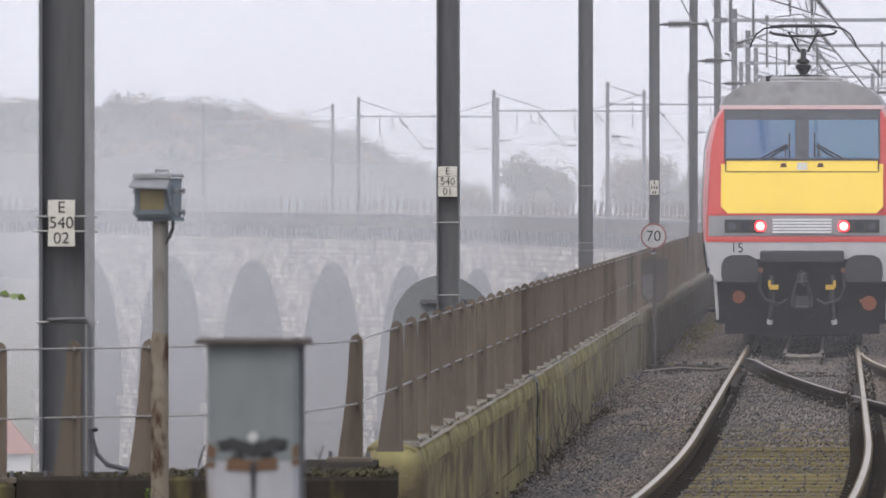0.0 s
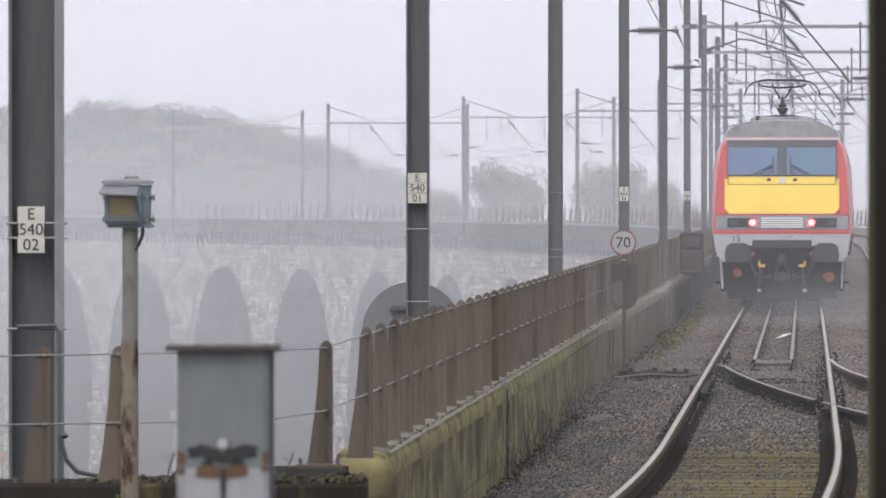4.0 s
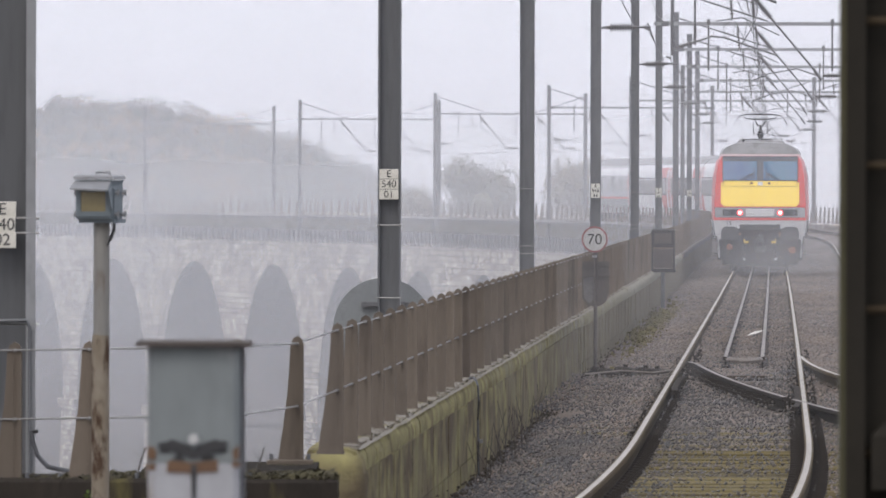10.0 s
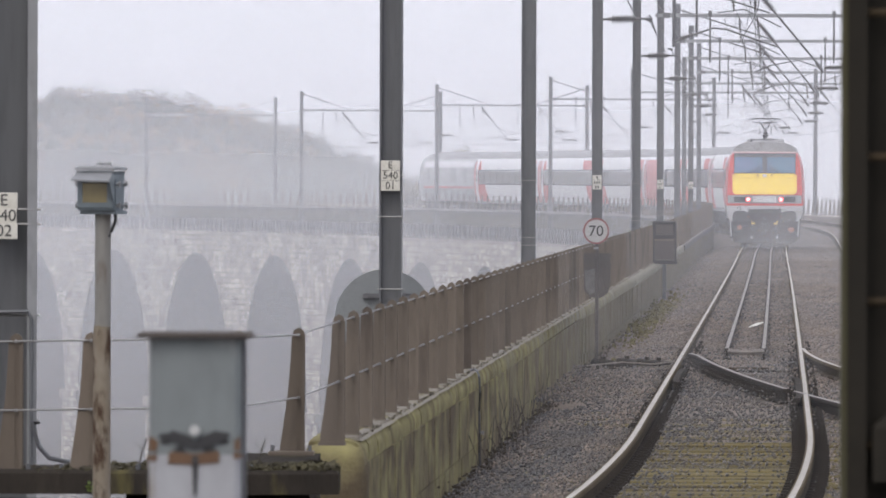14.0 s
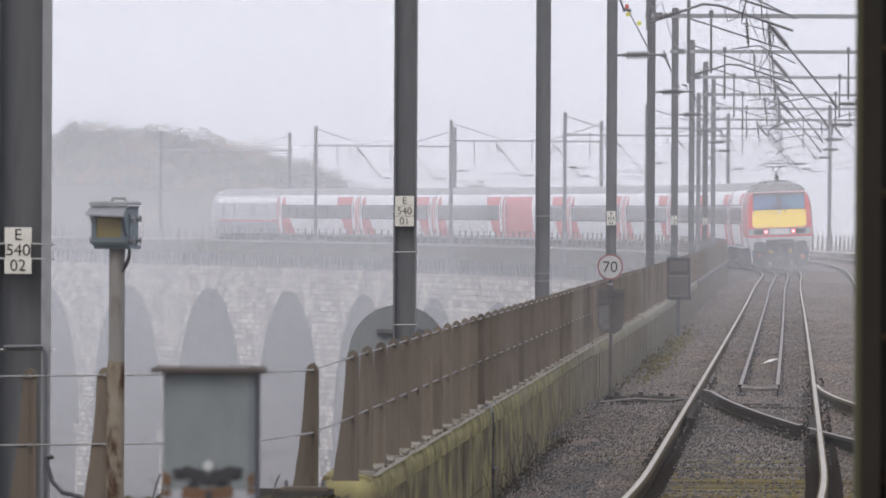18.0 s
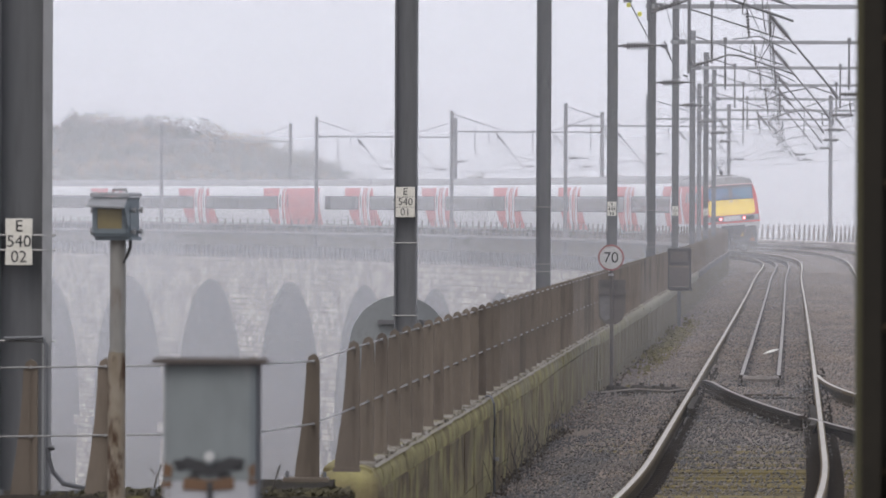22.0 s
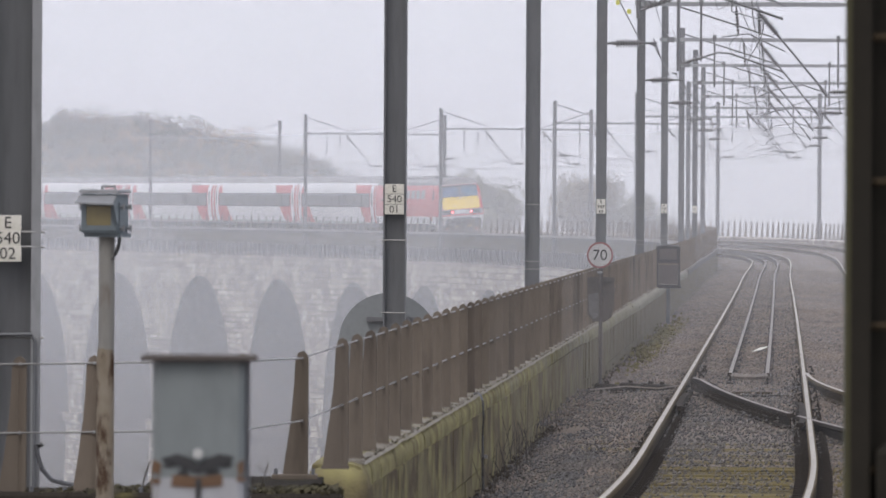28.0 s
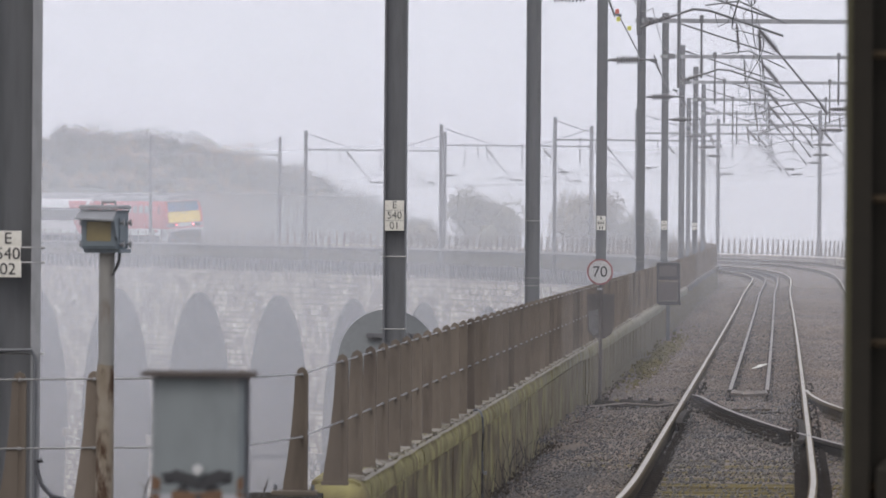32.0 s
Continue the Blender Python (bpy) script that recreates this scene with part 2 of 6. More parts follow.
wire_mat = mat("wire", (0.26, 0.255, 0.25), rough=0.45, metal=0.4, scale=1)
copper = mat("dull_copper_wire", (0.10, 0.10, 0.10), rough=0.6, metal=0.3)
porcelain = mat("brown_grey_insulator", (0.13, 0.12, 0.12), rough=0.3, scale=5)
stone_moss = mat("mossy_sandstone", (0.235, 0.21, 0.09), (0.15, 0.128, 0.07), rough=0.92, scale=1.9, fine=9, bump=0.9, spread=0.2, stretch=(1, 0.4, 1.0), spec=0.08, stain=(0.09, 0.07, 0.042), amount=0.62, stain_scale=2.3, random_value=0.035, world=True, depth=0.04)
stone_cap = mat("lichen_coping", (0.275, 0.25, 0.112), (0.185, 0.162, 0.08), rough=0.92, scale=2.6, fine=10, bump=0.9, spread=0.25, spec=0.08, stretch=(1, 0.6, 1), stain=(0.13, 0.108, 0.055), amount=0.5, stain_scale=4.0, random_value=0.06, world=True, depth=0.04)
stone_far = mat("viaduct_masonry", (0.44, 0.39, 0.32), (0.25, 0.222, 0.188), rough=0.92, scale=0.35, fine=3.2, bump=0.5, spread=0.3, stretch=(1, 1, 2.0), stain=(0.52, 0.49, 0.45), amount=0.3, stain_scale=0.9, world=True, depth=0.06)


def coursed(ma, width, height, low, high):
    """Adds squared stones laid in courses to a wall material: each stone a little lighter or darker, with dark joints."""
    n, l = ma.node_tree.nodes, ma.node_tree.links
    b = n["Principled BSDF"]
    before = b.inputs["Base Color"].links[0].from_socket
    ge, sp, cb, br, mx = n.new("ShaderNodeNewGeometry"), n.new("ShaderNodeSeparateXYZ"), n.new("ShaderNodeCombineXYZ"), n.new("ShaderNodeTexBrick"), n.new("ShaderNodeMix")
    l.new(ge.outputs["Position"], sp.inputs[0])
    l.new(sp.outputs[1], cb.inputs[0]), l.new(sp.outputs[2], cb.inputs[1])
    br.inputs["Scale"].default_value, br.inputs["Brick Width"].default_value, br.inputs["Row Height"].default_value = 1.0, width, height
    br.inputs["Mortar Size"].default_value, br.inputs["Mortar Smooth"].default_value = 0.03, 0.4
    br.inputs["Color1"].default_value, br.inputs["Color2"].default_value, br.inputs["Mortar"].default_value = (low, low, low, 1), (high, high, high, 1), (low * 0.7, low * 0.7, low * 0.7, 1)
    l.new(cb.outputs[0], br.inputs["Vector"])
    mx.data_type, mx.blend_type = "RGBA", "MULTIPLY"
    mx.inputs[0].default_value = 1.0
    l.new(before, mx.inputs[6]), l.new(br.outputs["Color"], mx.inputs[7]), l.new(mx.outputs[2], b.inputs["Base Color"])
    return ma




def fading(ma, colour, second, near, far):
    """Moss that thins out along the wall: bare stone takes over in growing patches from near to far."""
    n, l = ma.node_tree.nodes, ma.node_tree.links
    b = n["Principled BSDF"]
    before = b.inputs["Base Color"].links[0].from_socket
    ge, sp, nz, add, mr, mx, tone = n.new("ShaderNodeNewGeometry"), n.new("ShaderNodeSeparateXYZ"), n.new("ShaderNodeTexNoise"), n.new("ShaderNodeMath"), n.new("ShaderNodeMapRange"), n.new("ShaderNodeMix"), n.new("ShaderNodeMix")
    l.new(ge.outputs["Position"], sp.inputs[0]), l.new(ge.outputs["Position"], nz.inputs["Vector"])
    nz.inputs["Scale"].default_value, nz.inputs["Detail"].default_value = 1.3, 5
    add.operation, add.inputs[1].default_value = "MULTIPLY_ADD", (far - near) * 1.6
    l.new(nz.outputs["Fac"], add.inputs[0]), l.new(sp.outputs[1], add.inputs[2])
    mr.inputs["From Min"].default_value, mr.inputs["From Max"].default_value = near + (far - near) * 0.8, far + (far - near) * 0.8
    l.new(add.outputs[0], mr.inputs["Value"])
    tone.data_type = mx.data_type = "RGBA"
    tone.inputs[6].default_value, tone.inputs[7].default_value = (*colour, 1), (*second, 1)
    l.new(nz.outputs["Fac"], tone.inputs[0]), l.new(mr.outputs[0], mx.inputs[0])
    l.new(before, mx.inputs[6]), l.new(tone.outputs[2], mx.inputs[7]), l.new(mx.outputs[2], b.inputs["Base Color"])


fading(stone_moss, (0.07, 0.06, 0.042), (0.235, 0.21, 0.15), 82, 150)
fading(stone_cap, (0.15, 0.14, 0.10), (0.30, 0.285, 0.235), 88, 170)
coursed(stone_far, 0.8, 0.34, 0.66, 1.34)
# Masonry darkened in colour to paint the shade under the arches.
stone_shade = mat("arch_shade_tone", (0.17, 0.16, 0.15), (0.13, 0.12, 0.115), rough=0.95, scale=0.3, fine=3)
ballast = mat("ballast", (0.18, 0.144, 0.117), (0.115, 0.099, 0.087), rough=0.9, spec=0.15, scale=0.3, fine=7, bump=1.0, spread=0.25, stain=(0.17, 0.145, 0.125), amount=0.36, stain_scale=4, depth=0.06)
gravel_wet = mat("wet_ballast_stones", (0.072, 0.071, 0.071), (0.11, 0.096, 0.084), rough=0.3, scale=0.4, fine=3, spread=0.2, stain=(0.15, 0.145, 0.135), amount=0.12, stain_scale=7, island=0.42, spec=0.25)
mortar_pale = mat("pale_mortar", (0.25, 0.23, 0.195), (0.14, 0.12, 0.09), rough=0.95, scale=6, fine=22, bump=0.8, stain=(0.19, 0.165, 0.09), amount=0.45, stain_scale=5, world=True, depth=0.02)
gravel = mat("ballast_stones", (0.236, 0.192, 0.16), (0.17, 0.15, 0.135), rough=0.75, spec=0.08, scale=0.28, fine=3, spread=0.2, stain=(0.16, 0.15, 0.14), amount=0.2, stain_scale=5, island=0.28)
timber = mat("weathered_timber", (0.17, 0.138, 0.056), (0.105, 0.086, 0.045), rough=0.85, spec=0.05, scale=2, fine=30, stretch=(0.3, 6, 3), bump=0.5, stain=(0.06, 0.052, 0.044), amount=0.5, stain_scale=1.5, random_value=0.25)
water_mat = mat("river_water", (0.07, 0.08, 0.09), (0.055, 0.062, 0.072), rough=0.3, scale=0.01, fine=0.15, bump=0.2, stretch=(0.3, 1, 1))

# ---- ground, river and far bank ----
def river():
    g = Geo()
    xs = [-4000, -900, -300, 0, 300, 900, 4000]
    ys = [-900, -60, 120, 400, 800, 1400, 4500]
    g.add([(x, y, -34.0) for y in ys for x in xs], [(j * 7 + i, j * 7 + i + 1, (j + 1) * 7 + i + 1, (j + 1) * 7 + i) for j in range(6) for i in range(6)])
    return solid("water", g, water_mat, "wide grey river under the viaduct, fading into mist", "river", kind="structure")


def hill_height(x, y):
    """Rising ground behind the far end of the viaduct."""
    ridge = float(np.interp(x, (-200, -90, -36, -24, -17, -11.5, -7, -3, 2, 40), (3, 8.1, 7.6, 7.0, 5.4, 3.6, 1.9, 0.1, -3.0, -6.0)))
    lift = min(1.0, max(0.0, (y - 760) / 90))
    return -34 + (34 + ridge + 0.8 * noise.noise(Vector((x * 0.05, y * 0.05, 4)))) * lift * lift * (3 - 2 * lift)


def far_bank():
    g = Geo()
    nx, ny = 60, 22
    for j in range(ny):
        for i in range(nx):
            x, y = -420 + i * 14.0, 740 + j * 14.0
            g.v.append((x, y, hill_height(x, y)))
    g.f = [(j * nx + i, j * nx + i + 1, (j + 1) * nx + i + 1, (j + 1) * nx + i) for j in range(ny - 1) for i in range(nx - 1)]
    return solid("far_bank_ground", g, grass_far, "rough grassy hillside beyond the viaduct", "hillside", kind="structure", smooth=60)


def near_bank():
    """The ground of the station end, which the line leaves on its parapets."""
    g = Geo()
    rows = []
    for y, z in ((-60, -0.45), (58, -0.45), (66, -9), (90, -34.5)):
        rows.append([Vector((x, y, zz)) for x, zz in ((-60, z - 12), (-14, z - 5), (-5.5, z), (30, z), (60, z - 2))])
    g.loft(rows, closed=False)
    return solid("ground", g, ballast, "dark cindery ground at the end of the station", "ground", kind="structure")


chair_dark = mat("oily_iron", (0.04, 0.033, 0.026), (0.027, 0.023, 0.02), rough=0.8, spec=0.04, scale=6, fine=40)
# Darker stone for the far stretch of the left coping.
stone_coping_dark = mat("dark_far_coping", (0.15, 0.14, 0.13), (0.10, 0.095, 0.09), rough=0.95, spec=0.1, scale=0.5, fine=3, world=True)
# Darker than the wall, to set off the row of corbels.
corbel_stone = mat("dark_corbel_stone", (0.06, 0.058, 0.06), (0.045, 0.043, 0.044), rough=0.95, scale=0.8, fine=4)
clip_zinc = mat("bright_zinc", (0.55, 0.55, 0.54), (0.4, 0.4, 0.39), rough=0.35, metal=0.3, scale=20)
grass_far = mat("hill_grass", (0.10, 0.105, 0.055), (0.13, 0.11, 0.06), rough=0.95, scale=0.05, fine=0.6, bump=0.3)
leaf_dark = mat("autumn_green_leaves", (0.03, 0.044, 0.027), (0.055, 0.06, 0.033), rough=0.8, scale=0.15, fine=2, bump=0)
leaf_gold = mat("yellowing_leaves", (0.44, 0.28, 0.125), (0.32, 0.21, 0.095), rough=0.8, scale=0.15, fine=2, bump=0)
weed_olive = mat("olive_weeds", (0.15, 0.125, 0.05), (0.10, 0.09, 0.042), rough=0.9, spec=0.1, scale=2, fine=20, bump=0)
leaf_hazel = mat("grey_green_leaves", (0.15, 0.15, 0.095), (0.18, 0.165, 0.10), rough=0.8, scale=0.15, fine=2, bump=0)
leaf_straw = mat("straw_leaves", (0.19, 0.155, 0.08), (0.14, 0.12, 0.065), rough=0.8, scale=0.15, fine=2, bump=0)
leaf_green = mat("fresh_green_leaf", (0.10, 0.16, 0.03), (0.13, 0.16, 0.04), rough=0.5, scale=20, bump=0)
bark = mat("bark", (0.07, 0.06, 0.05), rough=0.9, scale=1)


def tree(m, height, width, leaves, label, seed, clumps=5200, group="trees on the far bank"):
    rnd = random.Random(seed)
    root = thing("tree", label, "tree", m, group)
    g = Geo().tube((0, 0, -1), (0, 0, height * 0.45), height * 0.028, 7, height * 0.016)
    for k in range(7):
        a = k * 2.4
        z = height * (0.2 + 0.045 * k)
        g.tube((0, 0, z), (math.cos(a) * width * 0.3, math.sin(a) * width * 0.3, z + height * 0.28), height * 0.011, 5, height * 0.004)
    part("trunk", g, bark, root)
    c = Geo()
    lobes = [(Vector((rnd.uniform(-0.3, 0.3) * width, rnd.uniform(-0.3, 0.3) * width, height * rnd.uniform(0.3, 0.78))), rnd.uniform(0.2, 0.34)) for _ in range(9)]
    for o, r in lobes:
        c.loft([[o + Vector((width * r * 0.5 * math.sqrt(1 - u * u) * rnd.uniform(0.7, 1.1) * math.cos(i * 0.7), width * r * 0.5 * math.sqrt(1 - u * u) * rnd.uniform(0.7, 1.1) * math.sin(i * 0.7), height * r * 0.4 * u)) for i in range(9)] for u in (-0.9, -0.5, 0.0, 0.5, 0.9)])
    for k in range(clumps):
        o, r = lobes[k % 9]
        d = Vector((rnd.gauss(0, 1), rnd.gauss(0, 1), rnd.gauss(0, 0.8))).normalized() * (rnd.random() ** 0.4)
        p = o + Vector((d.x * width * r, d.y * width * r, d.z * height * r * 0.75))
        if p.z < 0.1 * height:
            p.z = 0.1 * height + rnd.random()
        leafage(c, p, rnd.uniform(0.007, 0.016) * (height + width) / 2, rnd)
    part("crown", c, leaves, root)
    return root


def leafage(c, p, size, rnd, blades=5):
    """A clump of a few leaf blades standing every way."""
    for _ in range(blades):
        a = Vector((rnd.gauss(0, 1), rnd.gauss(0, 1), rnd.gauss(0, 1))).normalized()
        b = a.orthogonal().normalized()
        w = a.cross(b)
        q = p + a * size * 0.6
        s = size * rnd.uniform(0.6, 1.1)
        c.add([q + b * s, q + w * s * 0.7 + a * 0.2 * s, q - b * s, q - w * s * 0.7 - a * 0.2 * s], [(0, 1, 2, 3)])


def wood():
    """The wooded hill: a close stand of rounded crowns over the ground, golden on its lower near shoulder."""
    rnd, green, olive, gold = random.Random(3), Geo(), Geo(), Geo()
    for k in range(1500):
        x = rnd.uniform(-70, -2) if rnd.random() < 0.93 else rnd.uniform(-3, 24)
        y = 846 + 40 * rnd.random() ** 2 if k % 2 else rnd.uniform(815, 850)
        z = hill_height(x, y)
        if z < -9:
            continue
        h = rnd.uniform(1.6, 4.0) * (0.9 if x > -10 else 0.8 if x < -34 else 1.05)
        mellow = x < -16 and z < 5.6 + 0.12 * (x + 30) + 2.5 * noise.noise(Vector((x * 0.15, z * 0.3, 1)))
        u = rnd.random()
        c = gold if u < (0.5 if mellow else 0.04) else olive if u < (0.8 if mellow else 0.35) else green
        w = rnd.uniform(0.9, 2.0)
        turn = rnd.uniform(0, 6)
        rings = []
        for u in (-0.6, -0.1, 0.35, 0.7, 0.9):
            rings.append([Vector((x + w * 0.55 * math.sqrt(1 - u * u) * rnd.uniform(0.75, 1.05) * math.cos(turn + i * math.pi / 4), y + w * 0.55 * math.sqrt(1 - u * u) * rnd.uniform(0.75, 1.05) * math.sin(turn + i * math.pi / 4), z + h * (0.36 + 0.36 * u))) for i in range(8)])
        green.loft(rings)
        for _ in range(88):
            a, u = rnd.uniform(0, 2 * math.pi), rnd.uniform(-0.4, 1)
            r = math.sqrt(1 - u * u) * rnd.uniform(0.5, 1.0)
            leafage(c, Vector((x + w * r * math.cos(a), y + w * r * math.sin(a), z + h * (0.47 + 0.47 * u * rnd.uniform(0.8, 1.06)))), rnd.uniform(0.05, 0.11), rnd, 4)
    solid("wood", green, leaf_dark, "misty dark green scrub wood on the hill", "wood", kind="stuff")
    solid("olive_scrub", olive, leaf_straw, "misty olive scrub among the wood", "wood", kind="stuff")
    solid("golden_scrub", gold, leaf_gold, "misty yellowing autumn scrub among the wood", "wood", kind="stuff")


# ---- viaduct ----
INNER, OUTER = -2.95, 6.65
PITCH, SPAN, FIRST, ARCHES = 22.2, 18.7, 61.8, 28


def viaduct():
    root = thing("viaduct", "tall sandstone railway viaduct of many round arches, curving through mist", "viaduct", kind="structure")
    crown, radius, deck = -2.6, SPAN / 2, -0.55
    for k in range(ARCHES + 1):
        mid = FIRST + k * PITCH
        n = 24
        if k < ARCHES:
            cols = [(mid + radius * -math.cos(math.pi * i / n), crown - radius + radius * math.sin(math.pi * i / n)) for i in range(n + 1)]
            g, soffit = Geo(), Geo()
            for off in (INNER, OUTER):
                g.loft([[spot(s, off, deck, False), spot(s, off, z, False)] for s, z in cols], closed=False)
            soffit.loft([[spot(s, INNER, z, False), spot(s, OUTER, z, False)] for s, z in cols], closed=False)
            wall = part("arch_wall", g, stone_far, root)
            part("arch_vault", soffit, stone_shade, wall, "arch vault in stone darkened as painted shade", smooth=50)
            ring = Geo()
            for off, sgn in ((INNER, -1), (OUTER, 1)):
                outer = [(mid - (radius + 0.8) * math.cos(math.pi * i / n), crown - radius + (radius + 0.8) * math.sin(math.pi * i / n)) for i in range(n + 1)]
                ring.loft([[spot(a[0], off + sgn * 0.06, a[1], False), spot(b[0], off + sgn * 0.06, b[1], False), spot(a[0], off, a[1], False)] for a, b in zip(cols, outer)], closed=False)
            part("arch_ring", ring, stone_far, wall)
        pier = mid - PITCH / 2
        half = (PITCH - SPAN) / 2
        s0, s1 = pier - half, pier + half
        rings = []
        for z, w in ((deck, 0.0), (crown - radius - 0.3, 0.0), (crown - radius - 0.3, 0.35), (crown - radius - 0.9, 0.35), (crown - radius - 0.9, 0.15), (-36, 0.7)):
            rings.append([spot(s0 - w, INNER - w, z, False), spot(s1 + w, INNER - w, z, False), spot(s1 + w, OUTER + w, z, False), spot(s0 - w, OUTER + w, z, False)])
        faces, sides = Geo(), Geo()
        for a, c in ((0, 1), (2, 3)):
            faces.loft([[r[a], r[c]] for r in rings], closed=False)
        # the flanks carry the arches' painted shade on down
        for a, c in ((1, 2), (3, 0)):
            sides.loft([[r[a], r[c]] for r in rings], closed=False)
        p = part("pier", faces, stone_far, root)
        part("pier_flank", sides, stone_shade, p, "pier flank in stone darkened as painted shade")
    return root


def corbels(root):
    """Short uprights that carry the parapet, below its string course, on the side that is in sight."""
    g = Geo().prism([Vector((0.1, -0.22, 0.42)), Vector((-0.1, -0.22, 0.42)), Vector((-0.1, -0.22, -0.1)), Vector((0.02, -0.22, -0.42)), Vector((0.1, -0.22, -0.42))], (0, 0.44, 0)).mesh("corbel")
    g.materials.append(corbel_stone)
    s = 330.0
    while s < 690:
        part("corbel", g, None, root, m=place(s, INNER - 0.06, -0.80))
        s += 1.25


def deck():
    """The ballast bed that lies between the parapets."""
    g = Geo()
    g.loft([[spot(s, o, z, False) for o, z in ((-2.3, -0.36), (-1.35, -0.17), (1.35, -0.17), (1.7, -0.3), (2.1, -0.17), (4.8, -0.17), (6.1, -0.4))] for s in steps(-16, 330, 4)], closed=False)
    g.loft([[spot(s, o, z) for o, z in ((-2.3, -0.38), (-1.35, -0.17), (1.35, -0.17), (1.7, -0.22), (2.1, -0.17), (4.8, -0.17), (6.1, -0.4))] for s in steps(330, 760, 6)], closed=False)
    return solid("track_bed", g, ballast, "brown and grey stone ballast between the rails", "ballast", kind="structure")


RAIL = ((-0.036, 0.0), (0.036, 0.0), (0.036, -0.035), (0.01, -0.05), (0.01, -0.13), (0.07, -0.15), (0.07, -0.16), (-0.07, -0.16), (-0.07, -0.15), (-0.01, -0.13), (-0.01, -0.05), (-0.036, -0.035))


def rail(name, line, s_list, label, root=None, drop=0.0, shiny=True):
    """A rail: its worn head and its rusty web and foot. line: s to offset."""
    th = thing(name, label, "rail") if root is None else root
    head, web = Geo(), Geo()
    hp = ((-0.034, 0.0), (0.034, 0.0), (0.037, -0.008), (0.037, -0.035), (-0.037, -0.035), (-0.037, -0.008))
    wp = RAIL[2:]
    head.loft([[spot(s, line(s) + o, z - drop) for o, z in hp] for s in s_list])
    web.loft([[spot(s, line(s) + o, z - drop) for o, z in wp] for s in s_list])
    hd = part("rail_head", head, rail_worn if shiny else chair_dark, th, smooth=40)
    if shiny is False:
        top = Geo().loft([[spot(s, line(s) + o, z - drop) for o, z in ((-0.025, 0.0), (-0.022, 0.003), (0.022, 0.003), (0.025, 0.0))] for s in s_list])
        part("rail_top", top, rail_dull, hd, "dull pale rail top", smooth=40)
    if shiny:
        band = Geo().loft([[spot(s, line(s) + o, z - drop) for o, z in ((-0.022, 0.0), (-0.018, 0.003), (0.018, 0.003), (0.022, 0.0))] for s in s_list])
        part("running_band", band, rail_top, hd, "polished running surface", smooth=40)
    part("rail_web", web, rail_rust if shiny else chair_dark, th)
    return th


def crossing(s):
    """Offset of the rail that slants across the track."""
    return -0.58 + 0.034 * (104 - s) + 0.0009 * (104 - s) ** 2 - 0.05 * max(0, s - 103)


def track():
    near = steps(-14, 330, 3) + steps(336, 760, 6)
    for o in (-0.753, 0.753):
        rail("running_rail", lambda s, o=o: o, near, "worn shiny running rail on rusty web, leading over the viaduct")
    for o in (3.4 - 0.753, 3.4 + 0.753):
        rail("running_rail", lambda s, o=o: o, near, "worn shiny running rail of the second track")
    # guard rails of the viaduct between the running rails
    for o, e in ((-0.24, 0.02), (0.25, 0.02)):
        rail("guard_rail", lambda s, o=o, e=e: o + e * max(0, 1 - (s - 110) / 110), steps(109.5, 760, 6), "dull old guard rail between the running rails", drop=0.02, shiny=False)
    g = Geo().pipe([(-0.235, 0.5, 0), (-0.225, 0.12, 0), (-0.17, -0.12, -0.005), (-0.05, -0.22, -0.012), (0.08, -0.22, -0.012), (0.2, -0.1, -0.005), (0.255, 0.12, 0), (0.262, 0.5, 0)], 0.04, 6)
    solid("guard_rail_end_bar", g, rail_dull, "dull curved bar joining the ends of the guard rails", "rail bar", place(109.5, 0.02, -0.055))
    # crossover: rails that leave towards the other track
    rail("crossing_rail", crossing, steps(82.6, 104.3, 0.8), "worn rail slanting across the track at the crossover", shiny=False)
    rail("crossing_rail", crossing, steps(58, 81.4, 1.5), "worn rail slanting away to the second track at the crossover", shiny=False)
    rail("crossing_rail", lambda s: 0.79 + 0.0089 * (108.6 - s) + 0.00168 * (108.6 - s) ** 2, steps(72, 108.6, 1.5), "worn rail leaving the main rail at the crossover")
    for o, s0, s1 in ((0.69, 78, 89), (-0.66, 86, 94)):
        rail("check_rail", lambda s, o=o, a=s0, b=s1: o - (0.022 if o > 0 else -0.022) * (max(0, a + 1.5 - s) + max(0, s - b + 1.5)), steps(s0, s1, 0.8), "rusty check rail beside the running rail", shiny=None)


